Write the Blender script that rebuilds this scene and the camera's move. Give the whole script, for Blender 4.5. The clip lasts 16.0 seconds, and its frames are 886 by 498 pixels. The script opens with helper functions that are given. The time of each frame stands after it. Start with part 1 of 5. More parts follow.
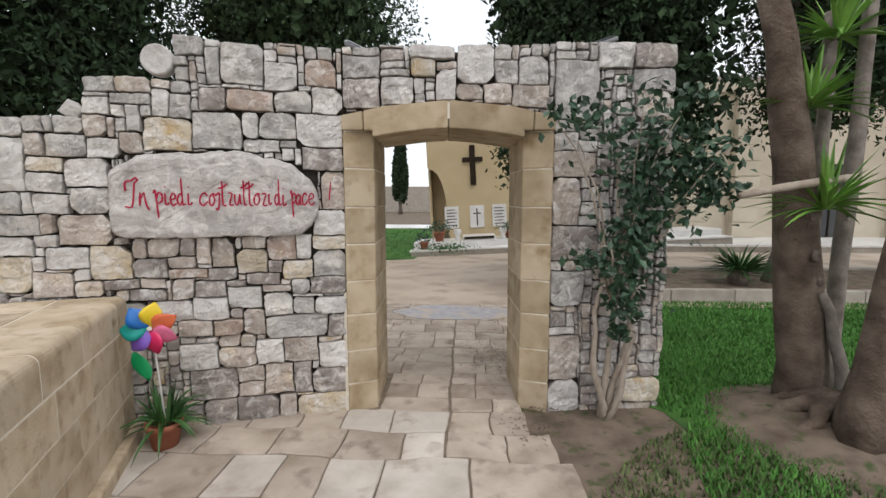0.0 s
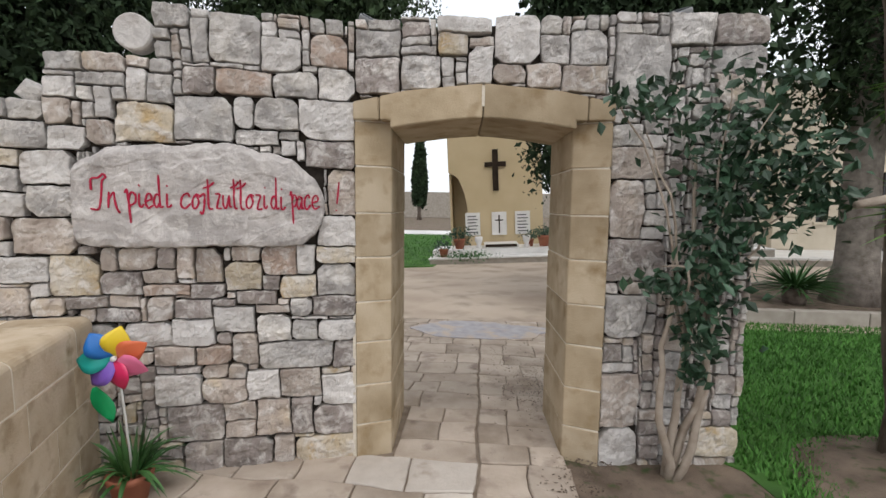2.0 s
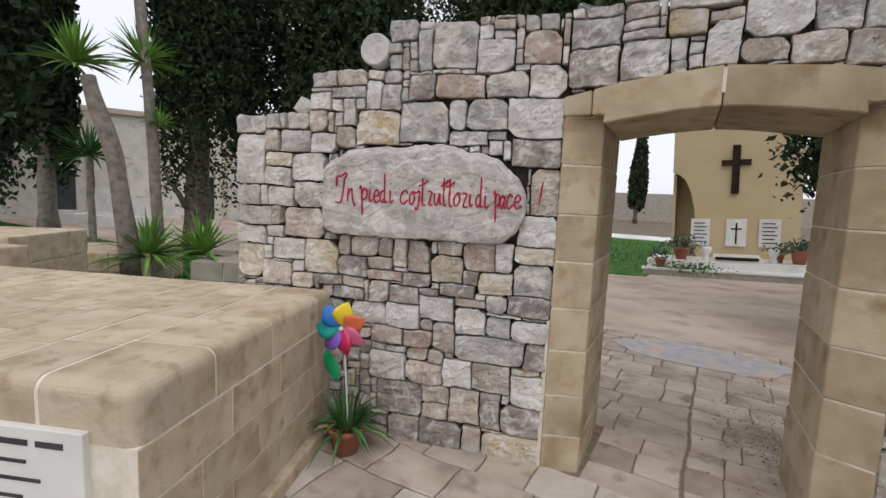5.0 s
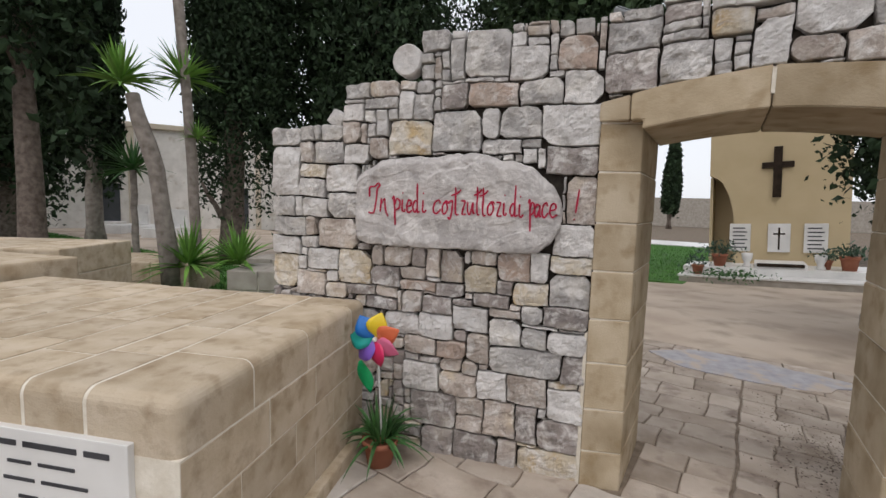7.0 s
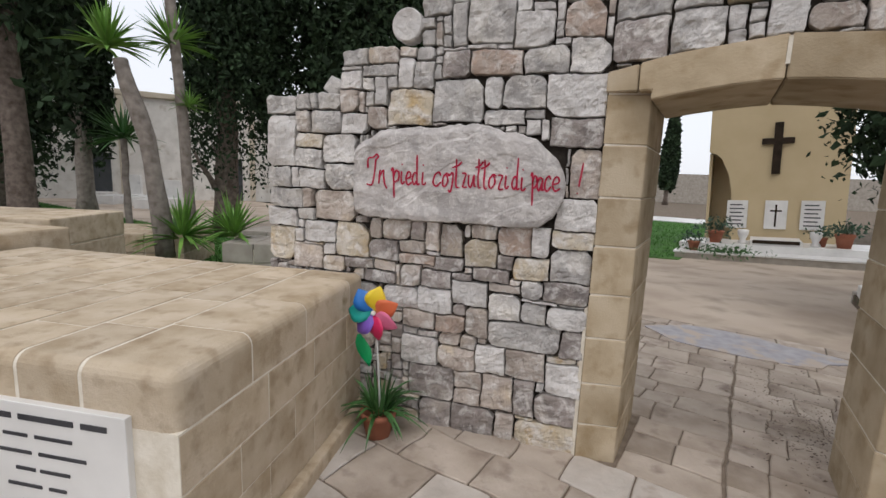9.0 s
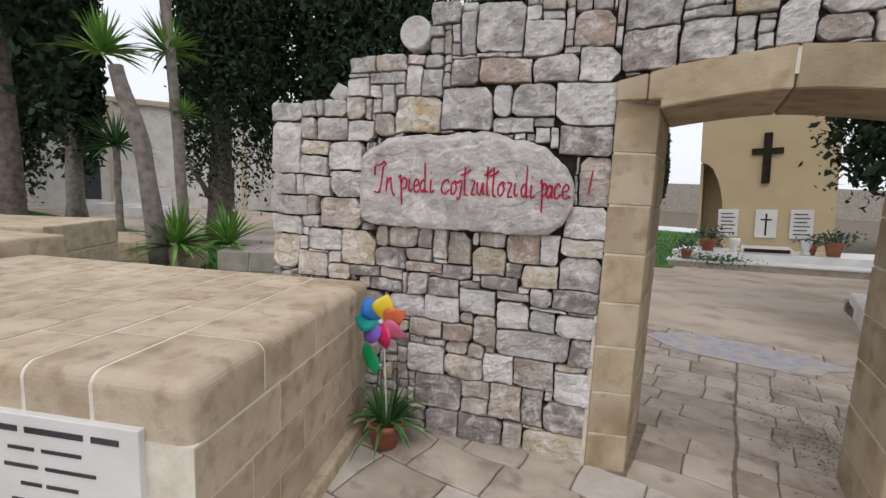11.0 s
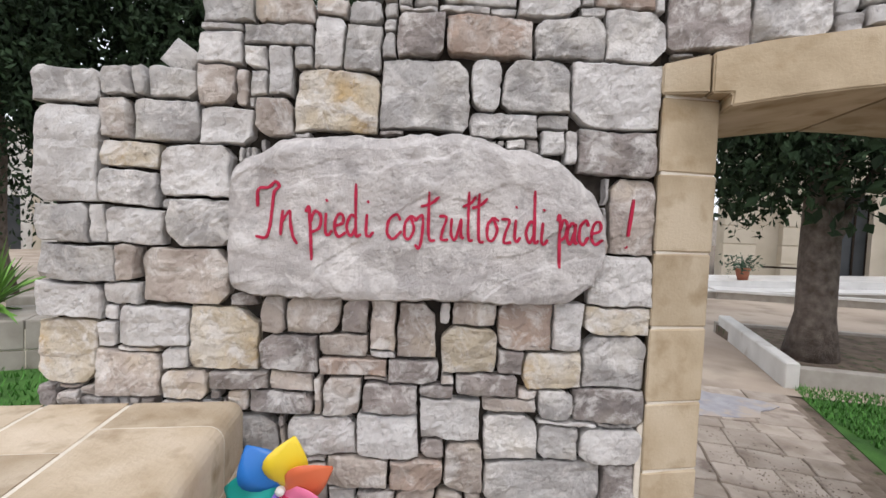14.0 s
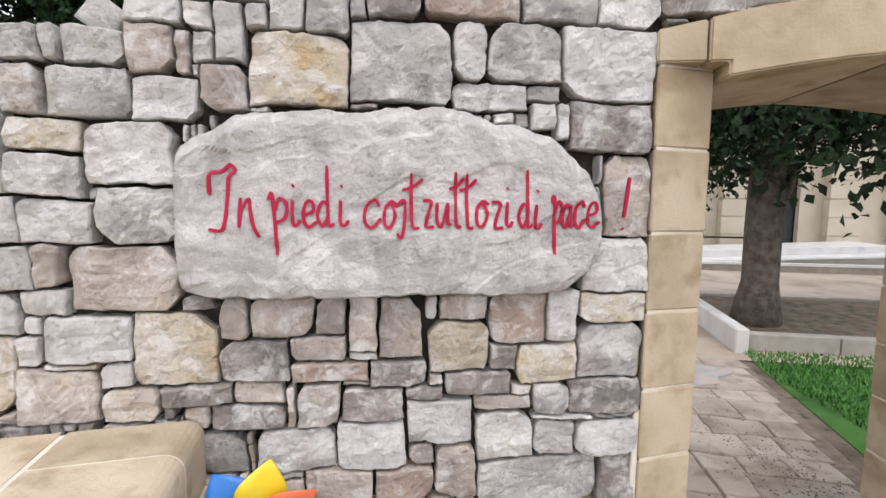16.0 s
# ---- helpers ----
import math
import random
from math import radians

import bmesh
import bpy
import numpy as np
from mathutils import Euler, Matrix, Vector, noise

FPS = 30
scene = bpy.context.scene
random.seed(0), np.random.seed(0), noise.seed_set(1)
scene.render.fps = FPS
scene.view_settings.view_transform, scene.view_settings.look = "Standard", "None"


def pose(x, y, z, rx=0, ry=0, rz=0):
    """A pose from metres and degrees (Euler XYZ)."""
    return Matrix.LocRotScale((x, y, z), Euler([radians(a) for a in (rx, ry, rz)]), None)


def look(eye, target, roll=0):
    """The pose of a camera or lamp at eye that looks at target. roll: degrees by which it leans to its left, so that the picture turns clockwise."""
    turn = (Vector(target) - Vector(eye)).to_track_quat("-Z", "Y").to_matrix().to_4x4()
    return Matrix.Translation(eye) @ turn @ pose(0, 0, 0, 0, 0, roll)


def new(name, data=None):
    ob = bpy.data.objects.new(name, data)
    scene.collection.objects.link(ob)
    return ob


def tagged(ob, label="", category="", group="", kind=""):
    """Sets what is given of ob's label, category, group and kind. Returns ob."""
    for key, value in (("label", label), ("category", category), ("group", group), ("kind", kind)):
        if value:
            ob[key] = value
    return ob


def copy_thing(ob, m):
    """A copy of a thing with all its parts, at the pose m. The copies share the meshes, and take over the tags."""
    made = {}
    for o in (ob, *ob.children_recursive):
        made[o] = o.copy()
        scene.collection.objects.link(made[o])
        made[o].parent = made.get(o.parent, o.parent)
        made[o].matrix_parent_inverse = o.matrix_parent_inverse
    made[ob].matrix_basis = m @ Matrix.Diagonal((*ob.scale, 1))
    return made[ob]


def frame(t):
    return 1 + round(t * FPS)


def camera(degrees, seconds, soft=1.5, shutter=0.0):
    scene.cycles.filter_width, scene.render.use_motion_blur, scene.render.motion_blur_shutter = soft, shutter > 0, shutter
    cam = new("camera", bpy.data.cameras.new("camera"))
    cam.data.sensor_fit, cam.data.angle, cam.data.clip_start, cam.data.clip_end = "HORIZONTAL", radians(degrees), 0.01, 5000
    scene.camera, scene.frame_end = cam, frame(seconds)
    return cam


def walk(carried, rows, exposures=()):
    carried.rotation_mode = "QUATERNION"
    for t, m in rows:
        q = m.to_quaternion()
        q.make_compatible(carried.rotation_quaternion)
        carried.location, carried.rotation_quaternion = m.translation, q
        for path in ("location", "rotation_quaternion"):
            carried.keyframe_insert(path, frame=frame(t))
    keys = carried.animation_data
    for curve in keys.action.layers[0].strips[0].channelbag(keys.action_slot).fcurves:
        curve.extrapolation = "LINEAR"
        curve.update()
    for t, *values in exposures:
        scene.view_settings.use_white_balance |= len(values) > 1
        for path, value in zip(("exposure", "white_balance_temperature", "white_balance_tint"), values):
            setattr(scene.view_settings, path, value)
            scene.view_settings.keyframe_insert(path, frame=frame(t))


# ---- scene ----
cam = camera(88.6, 16.0)
PATH = [
    (0, (-0.065, -3.332, 1.569), (0.391, -1.397, 1.351), -0.0),
    (0.5, (0.02, -3.273, 1.565), (0.387, -1.318, 1.355), 2.1),
    (1, (0.043, -3.153, 1.56), (0.382, -1.195, 1.33), 2.6),
    (1.5, (-0.011, -2.907, 1.567), (0.435, -0.965, 1.392), 1.1),
    (2, (-0.004, -2.751, 1.564), (0.375, -0.797, 1.371), 0.7),
    (2.5, (0.09, -2.657, 1.574), (0.294, -0.674, 1.414), 2.2),
    (3, (0.125, -2.603, 1.567), (0.265, -0.617, 1.374), 3.4),
    (3.5, (0.079, -2.593, 1.573), (0.049, -0.603, 1.37), 2.3),
    (4, (0.05, -2.607, 1.573), (-0.179, -0.632, 1.359), 2.6),
    (4.5, (0.036, -2.63, 1.571), (-0.354, -0.682, 1.337), 2.9),
    (4.7, (0.038, -2.659, 1.571), (-0.416, -0.725, 1.34), 2.9),
    (7, (-0.005, -2.637, 1.583), (-0.631, -0.748, 1.389), 1.8),
    (7.5, (-0.004, -2.629, 1.574), (-0.715, -0.771, 1.365), 1.4),
    (8, (-0.022, -2.61, 1.571), (-0.716, -0.754, 1.299), 1.7),
    (8.5, (-0.037, -2.595, 1.578), (-0.681, -0.724, 1.285), 2.3),
    (9, (-0.041, -2.604, 1.575), (-0.641, -0.72, 1.268), 2.4),
    (9.2, (-0.044, -2.606, 1.577), (-0.621, -0.716, 1.273), 2.5),
    (11.3, (-0.173, -2.62, 1.555), (-0.733, -0.719, 1.289), 2.5),
    (11.5, (-0.198, -2.565, 1.542), (-0.745, -0.661, 1.264), 2.4),
    (12, (-0.267, -2.332, 1.541), (-0.751, -0.411, 1.268), 1.7),
    (12.5, (-0.368, -2.158, 1.559), (-0.81, -0.224, 1.301), 2.8),
    (13, (-0.622, -1.946, 1.554), (-0.802, 0.038, 1.376), 0.8),
    (13.5, (-0.739, -1.776, 1.56), (-0.749, 0.216, 1.384), 1.4),
    (14, (-0.767, -1.577, 1.584), (-0.729, 0.42, 1.473), 2.0),
    (14.5, (-0.811, -1.476, 1.606), (-0.645, 0.511, 1.459), 1.3),
    (15, (-0.847, -1.436, 1.606), (-0.609, 0.541, 1.419), 0.9),
    (15.5, (-0.857, -1.432, 1.607), (-0.59, 0.543, 1.434), 0.2),
    (16, (-0.86, -1.413, 1.6), (-0.617, 0.562, 1.402), 0.5),
]
# the clip's camera opens up as it comes close to the slab
EXPOSURES = [(0.0, 0.02, 6500, 10), (2.5, -0.03, 6500, 11), (3.5, -0.08, 6490, 12), (4.0, -0.12, 6480, 12), (7.0, -0.22, 6450, 12), (9.0, -0.20, 6420, 12), (12.5, -0.07, 6330, 12), (13.2, 0.03, 6320, 13), (14.0, 0.28, 6300, 13), (14.6, 0.47, 6290, 13), (16.0, 0.52, 6280, 13)]
walk(cam, [(t, look(eye, target, roll)) for t, eye, target, roll in PATH], EXPOSURES)

# ---- world and light: bright overcast sky ----
world = bpy.data.worlds.new("world")
scene.world = world
world.use_nodes = True
wn, wl = world.node_tree.nodes, world.node_tree.links
sky = wn.new("ShaderNodeTexSky")
sky.sky_type = "NISHITA"
sky.sun_disc = False
sky.sun_elevation, sky.sun_rotation = radians(48), radians(200)
sky.dust_density = 4.0
haze = wn.new("ShaderNodeMix")
haze.data_type = "RGBA"
haze.inputs["Factor"].default_value = 0.78
haze.inputs["B"].default_value = (10.5, 10.8, 11.2, 1)
wl.new(sky.outputs[0], haze.inputs["A"])
wl.new(haze.outputs["Result"], wn["Background"].inputs["Color"])
wn["Background"].inputs["Strength"].default_value = 0.12
sun = new("sun", bpy.data.lights.new("sun", "SUN"))
sun.data.energy, sun.data.angle, sun.data.color = 1.0, radians(35), (1.0, 0.96, 0.9)
sun.matrix_world = look((0, 0, 20), (-0.18, 0.42, 19.1))

# ---- materials ----
def shader(name, colours, scale=6.0, rough=0.9, bump=0.3, bump_scale=40.0, spread=0.0, spots=None, metal=0.0, distance=0.01, detail=8.0, island=False, spec=0.3, rock=0.0):
    """A procedural surface: noise ramp over colours, a second noise of spots, relief, and a spread of tone from piece to piece."""
    m = bpy.data.materials.new(name)
    m.use_nodes = True
    n, l = m.node_tree.nodes, m.node_tree.links
    b = n["Principled BSDF"]
    geo = n.new("ShaderNodeTexCoord")
    info = n.new("ShaderNodeObjectInfo")
    shift = n.new("ShaderNodeVectorMath")
    shift.operation = "MULTIPLY_ADD"
    shift.inputs[1].default_value = (1, 1, 1)
    l.new(geo.outputs["Object"], shift.inputs[0])
    offs = n.new("ShaderNodeMath")
    offs.operation = "MULTIPLY"
    offs.inputs[1].default_value = 37.0
    l.new(info.outputs["Random"], offs.inputs[0])
    l.new(offs.outputs[0], shift.inputs[2])
    tex = n.new("ShaderNodeTexNoise")
    tex.inputs["Scale"].default_value, tex.inputs["Detail"].default_value = scale, detail
    l.new(shift.outputs[0], tex.inputs["Vector"])
    ramp = n.new("ShaderNodeValToRGB")
    while len(ramp.color_ramp.elements) < len(colours):
        ramp.color_ramp.elements.new(0.5)
    for i, c in enumerate(colours):
        e = ramp.color_ramp.elements[i]
        e.position = 0.3 + 0.4 * i / max(1, len(colours) - 1)
        e.color = (*c, 1)
    l.new(tex.outputs["Fac"], ramp.inputs[0])
    out = ramp.outputs[0]
    if spots:
        tint, size, low, high = spots
        t2 = n.new("ShaderNodeTexNoise")
        t2.inputs["Scale"].default_value, t2.inputs["Detail"].default_value = size, 5.0
        l.new(shift.outputs[0], t2.inputs["Vector"])
        r2 = n.new("ShaderNodeMapRange")
        r2.inputs["From Min"].default_value, r2.inputs["From Max"].default_value = low, high
        l.new(t2.outputs["Fac"], r2.inputs["Value"])
        mx = n.new("ShaderNodeMix")
        mx.data_type = "RGBA"
        l.new(r2.outputs[0], mx.inputs["Factor"])
        l.new(out, mx.inputs["A"])
        mx.inputs["B"].default_value = (*tint, 1)
        out = mx.outputs["Result"]
    for tint, size, low, high, amount in (((0.74, 0.71, 0.68), 10.0, 0.48, 0.60, 0.7 * rock), ((0.17, 0.15, 0.14), 30.0, 0.58, 0.70, 0.6 * rock)):
        if not rock:
            break
        # pale weathered crust, then dark pits and cracks
        t4 = n.new("ShaderNodeTexNoise")
        t4.inputs["Scale"].default_value, t4.inputs["Detail"].default_value, t4.inputs["Roughness"].default_value = size, 10.0, 0.68
        t4.inputs["Distortion"].default_value = 0.8
        l.new(shift.outputs[0], t4.inputs["Vector"])
        r4 = n.new("ShaderNodeMapRange")
        r4.inputs["From Min"].default_value, r4.inputs["From Max"].default_value, r4.inputs["To Max"].default_value = low, high, amount
        l.new(t4.outputs["Fac"], r4.inputs["Value"])
        m4 = n.new("ShaderNodeMix")
        m4.data_type = "RGBA"
        l.new(r4.outputs[0], m4.inputs["Factor"])
        l.new(out, m4.inputs["A"])
        m4.inputs["B"].default_value = (*tint, 1)
        out = m4.outputs["Result"]
    if spread:
        rnd = info.outputs["Random"]
        if island:
            rnd = n.new("ShaderNodeNewGeometry").outputs["Random Per Island"]
        mr = n.new("ShaderNodeMapRange")
        mr.inputs["To Min"].default_value, mr.inputs["To Max"].default_value = 1 - spread, 1 + spread
        l.new(rnd, mr.inputs["Value"])
        hs = n.new("ShaderNodeHueSaturation")
        l.new(mr.outputs[0], hs.inputs["Value"])
        l.new(out, hs.inputs["Color"])
        out = hs.outputs[0]
    l.new(out, b.inputs["Base Color"])
    b.inputs["Roughness"].default_value, b.inputs["Metallic"].default_value = rough, metal
    b.inputs["Specular IOR Level"].default_value = spec
    if bump:
        t3 = n.new("ShaderNodeTexNoise")
        t3.inputs["Scale"].default_value, t3.inputs["Detail"].default_value = bump_scale, 9.0
        t3.inputs["Roughness"].default_value = 0.62
        l.new(shift.outputs[0], t3.inputs["Vector"])
        bp = n.new("ShaderNodeBump")
        bp.inputs["Strength"].default_value, bp.inputs["Distance"].default_value = bump, distance
        l.new(t3.outputs["Fac"], bp.inputs["Height"])
        l.new(bp.outputs[0], b.inputs["Normal"])
        if rock:
            t5 = n.new("ShaderNodeTexNoise")
            t5.inputs["Scale"].default_value, t5.inputs["Detail"].default_value, t5.inputs["Roughness"].default_value = 60.0, 8.0, 0.7
            l.new(shift.outputs[0], t5.inputs["Vector"])
            b5 = n.new("ShaderNodeBump")
            b5.inputs["Strength"].default_value, b5.inputs["Distance"].default_value = 1.0 * rock, 0.012
            l.new(t5.outputs["Fac"], b5.inputs["Height"])
            l.new(bp.outputs[0], b5.inputs["Normal"])
            l.new(b5.outputs[0], b.inputs["Normal"])
    return m


GREY = shader("grey_limestone", [(0.30, 0.282, 0.268), (0.44, 0.42, 0.405), (0.55, 0.53, 0.51)], 9, 0.92, 0.8, 22, 0.16, ((0.60, 0.56, 0.50), 5, 0.52, 0.75), distance=0.02, rock=1.0)
WHITE = shader("pale_limestone", [(0.49, 0.465, 0.445), (0.63, 0.605, 0.585), (0.72, 0.70, 0.68)], 8, 0.92, 0.7, 20, 0.10, ((0.44, 0.40, 0.37), 7, 0.55, 0.72), distance=0.02, rock=1.0)
PINK = shader("pinkish_limestone", [(0.36, 0.30, 0.26), (0.48, 0.415, 0.365), (0.59, 0.52, 0.46)], 8, 0.92, 0.8, 22, 0.15, ((0.56, 0.46, 0.33), 4, 0.55, 0.75), distance=0.02, rock=1.0)
DARK = shader("dark_limestone", [(0.21, 0.185, 0.175), (0.32, 0.28, 0.26), (0.41, 0.36, 0.34)], 9, 0.92, 0.9, 22, 0.15, ((0.45, 0.40, 0.35), 6, 0.55, 0.75), distance=0.02, rock=1.0)
OCHRE = shader("ochre_limestone", [(0.44, 0.38, 0.30), (0.56, 0.48, 0.36), (0.62, 0.57, 0.50)], 7, 0.92, 0.8, 22, 0.10, ((0.50, 0.33, 0.13), 6, 0.56, 0.74), distance=0.02, rock=1.0)
RUST = shader("rusty_limestone", [(0.34, 0.27, 0.23), (0.43, 0.33, 0.27), (0.48, 0.41, 0.36)], 8, 0.92, 0.8, 22, 0.08, ((0.42, 0.25, 0.15), 5, 0.54, 0.72), distance=0.02, rock=1.0)
SLAB = shader("grey_slab_stone", [(0.36, 0.335, 0.32), (0.47, 0.44, 0.425), (0.56, 0.525, 0.50)], 4, 0.9, 0.55, 14, 0, ((0.30, 0.28, 0.27), 9, 0.55, 0.75), distance=0.025, rock=0.75)
MORTAR = shader("dark_earth_joint", [(0.025, 0.021, 0.018), (0.07, 0.058, 0.047)], 20, 1.0, 0.5, 60)
TUFA = shader("tufa_sandstone", [(0.32, 0.25, 0.16), (0.43, 0.345, 0.235), (0.52, 0.435, 0.32)], 3.5, 0.95, 0.35, 90, 0.09, ((0.25, 0.175, 0.09), 8, 0.53, 0.80), distance=0.010)
TOMB = shader("weathered_tufa", [(0.38, 0.295, 0.195), (0.49, 0.40, 0.29), (0.57, 0.48, 0.37)], 5, 0.95, 0.6, 60, 0.09, ((0.29, 0.215, 0.135), 11, 0.52, 0.80), distance=0.010)
LIME = shader("pale_lime_mortar", [(0.60, 0.54, 0.44), (0.74, 0.69, 0.60)], 15, 0.95, 0.3, 60)
FLAG = shader("worn_flagstone", [(0.29, 0.235, 0.185), (0.41, 0.345, 0.285), (0.50, 0.43, 0.365)], 3.2, 0.8, 0.7, 18, 0.12, ((0.24, 0.19, 0.155), 6, 0.55, 0.72), distance=0.015)
SAND = shader("sandy_joint_earth", [(0.15, 0.115, 0.085), (0.26, 0.21, 0.165)], 14, 1.0, 0.6, 50)
ASH = shader("grey_blue_cement_stain", [(0.30, 0.29, 0.31), (0.40, 0.39, 0.41)], 9, 0.75, 0.3, 40, 0, ((0.44, 0.37, 0.31), 5, 0.5, 0.62))
ROAD = shader("beige_dirt_road", [(0.35, 0.28, 0.22), (0.46, 0.38, 0.305), (0.51, 0.43, 0.35)], 0.8, 0.95, 0.3, 60, 0, ((0.31, 0.255, 0.20), 1.5, 0.52, 0.7))
SOIL = shader("brown_soil", [(0.10, 0.075, 0.055), (0.17, 0.13, 0.10), (0.22, 0.17, 0.13)], 5, 1.0, 0.8, 40, 0, ((0.06, 0.085, 0.03), 9, 0.55, 0.68), distance=0.02)
TURF = shader("turf", [(0.035, 0.085, 0.02), (0.06, 0.15, 0.03), (0.085, 0.20, 0.04)], 2.5, 1.0, 0.6, 80)
BLADE = shader("grass_blade", [(0.05, 0.15, 0.025), (0.09, 0.24, 0.045)], 1.2, 0.7, 0, 1, 0.4, island=True)
CLOVER = shader("dry_grass_blade", [(0.06, 0.10, 0.03), (0.12, 0.15, 0.06)], 1.2, 0.8, 0, 1, 0.4, island=True)
CYPRESS = shader("cypress_foliage", [(0.014, 0.028, 0.013), (0.036, 0.062, 0.028)], 1.5, 0.9, 0, 1, 0.5, island=True)
PINE = shader("dark_tree_foliage", [(0.018, 0.036, 0.014), (0.045, 0.075, 0.032)], 1.2, 0.85, 0, 1, 0.5, island=True)
VINE = shader("vine_leaf", [(0.015, 0.042, 0.02), (0.045, 0.10, 0.055)], 4, 0.45, 0, 1, 0.35, island=True, spec=0.5)
YUCCA = shader("yucca_leaf", [(0.09, 0.22, 0.035), (0.20, 0.38, 0.07)], 4, 0.45, 0, 1, 0.3, island=True, spec=0.5)
YUCCA_DARK = shader("dark_yucca_leaf", [(0.03, 0.09, 0.025), (0.06, 0.16, 0.04)], 4, 0.5, 0, 1, 0.3, island=True, spec=0.5)
BROWN_BARK = shader("dark_brown_bark", [(0.075, 0.053, 0.04), (0.14, 0.105, 0.08), (0.22, 0.17, 0.135)], 6, 0.95, 1.0, 22, 0, distance=0.03)
BARK = shader("grey_brown_bark", [(0.085, 0.065, 0.05), (0.15, 0.12, 0.10), (0.22, 0.18, 0.15)], 10, 0.95, 1.0, 30, 0, distance=0.03)
PALE_BARK = shader("pale_grey_bark", [(0.15, 0.125, 0.105), (0.23, 0.20, 0.175), (0.30, 0.265, 0.23)], 9, 0.95, 0.8, 26, 0, distance=0.02)
VINE_WOOD = shader("vine_wood", [(0.26, 0.21, 0.165), (0.42, 0.36, 0.30)], 12, 0.9, 0.6, 40)
PLASTER = shader("sand_plaster", [(0.50, 0.40, 0.245), (0.555, 0.45, 0.285)], 1.5, 0.95, 0.15, 50)
FLAG_PALE = shader("pale_flagstone", [(0.40, 0.355, 0.31), (0.51, 0.46, 0.41), (0.60, 0.55, 0.50)], 4, 0.8, 0.7, 18, 0.10, ((0.36, 0.30, 0.25), 6, 0.55, 0.72), distance=0.015)
CREAM = shader("cream_stone_blocks", [(0.52, 0.46, 0.36), (0.60, 0.54, 0.44)], 2, 0.95, 0.2, 40, 0.06)
MARBLE = shader("white_marble", [(0.62, 0.61, 0.59), (0.76, 0.75, 0.73)], 3, 0.35, 0.03, 20, 0, ((0.45, 0.45, 0.45), 2.5, 0.62, 0.75), spec=0.5)
WHITEWASH = shader("whitewashed_wall", [(0.60, 0.58, 0.54), (0.76, 0.74, 0.70)], 2.5, 0.9, 0.2, 40, 0, ((0.42, 0.37, 0.30), 3, 0.6, 0.8))
CONCRETE = shader("grey_concrete_kerb", [(0.30, 0.27, 0.23), (0.42, 0.385, 0.34)], 5, 0.95, 0.3, 60, 0.05)
BRONZE = shader("dark_bronze", [(0.02, 0.014, 0.009), (0.045, 0.03, 0.02)], 8, 0.5, 0.1, 40, metal=0.6)
BLACK = shader("black_letter_paint", [(0.03, 0.03, 0.035), (0.06, 0.06, 0.065)], 8, 0.6, 0, 1)
DARKGLASS = shader("dark_doorway_metal", [(0.03, 0.035, 0.04), (0.06, 0.065, 0.07)], 2, 0.35, 0, 1, spec=0.5)
RED = shader("red_letter_paint", [(0.30, 0.004, 0.03), (0.42, 0.012, 0.05)], 20, 0.6, 0.1, 40)
TERRA = shader("terracotta", [(0.28, 0.10, 0.06), (0.40, 0.16, 0.095)], 6, 0.85, 0.2, 40, 0.05)
STEEL = shader("grey_metal", [(0.25, 0.26, 0.27), (0.4, 0.41, 0.42)], 6, 0.4, 0.05, 30, metal=0.8)
PETALS = {
    "blue": shader("blue_film", [(0.01, 0.12, 0.42), (0.015, 0.16, 0.5)], 3, 0.35, 0, 1, spec=0.5),
    "yellow": shader("yellow_film", [(0.72, 0.52, 0.02), (0.78, 0.58, 0.03)], 3, 0.35, 0, 1, spec=0.5),
    "orange": shader("orange_film", [(0.72, 0.15, 0.06), (0.76, 0.19, 0.08)], 3, 0.35, 0, 1, spec=0.5),
    "pink": shader("pink_film", [(0.72, 0.16, 0.30), (0.76, 0.2, 0.36)], 3, 0.35, 0, 1, spec=0.5),
    "red": shader("red_film", [(0.62, 0.02, 0.10), (0.68, 0.03, 0.14)], 3, 0.35, 0, 1, spec=0.5),
    "violet": shader("violet_film", [(0.17, 0.08, 0.44), (0.21, 0.11, 0.5)], 3, 0.35, 0, 1, spec=0.5),
    "teal": shader("teal_film", [(0.0, 0.27, 0.24), (0.01, 0.33, 0.29)], 3, 0.35, 0, 1, spec=0.5),
    "green": shader("green_film", [(0.0, 0.28, 0.09), (0.01, 0.34, 0.12)], 3, 0.35, 0, 1, spec=0.5),
}
TONES = {"g": GREY, "w": WHITE, "p": PINK, "d": DARK, "o": OCHRE, "r": RUST}

# ---- building helpers ----
def mesh_of(name, verts, faces, material, smooth=False):
    me = bpy.data.meshes.new(name)
    me.from_pydata([tuple(v) for v in verts], [], faces)
    me.materials.append(material)
    if smooth:
        me.polygons.foreach_set("use_smooth", [True] * len(me.polygons))
    me.update()
    return me


def piece(name, verts, faces, material, parent=None, label="", smooth=False):
    ob = new(name, mesh_of(name, verts, faces, material, smooth))
    ob.parent = parent
    return tagged(ob, label)


def part(name, bm, material, parent=None, label="", smooth=False):
    me = bpy.data.meshes.new(name)
    bm.to_mesh(me)
    bm.free()
    me.materials.append(material)
    if smooth:
        me.polygons.foreach_set("use_smooth", [True] * len(me.polygons))
    ob = new(name, me)
    ob.parent = parent
    return tagged(ob, label)


def thing(name, m, label, category, group="", kind=""):
    """An Empty at the base of a thing, which parents its parts."""
    ob = new(name)
    ob.empty_display_size = 0.1
    ob.matrix_world = m
    return tagged(ob, label, category, group, kind)


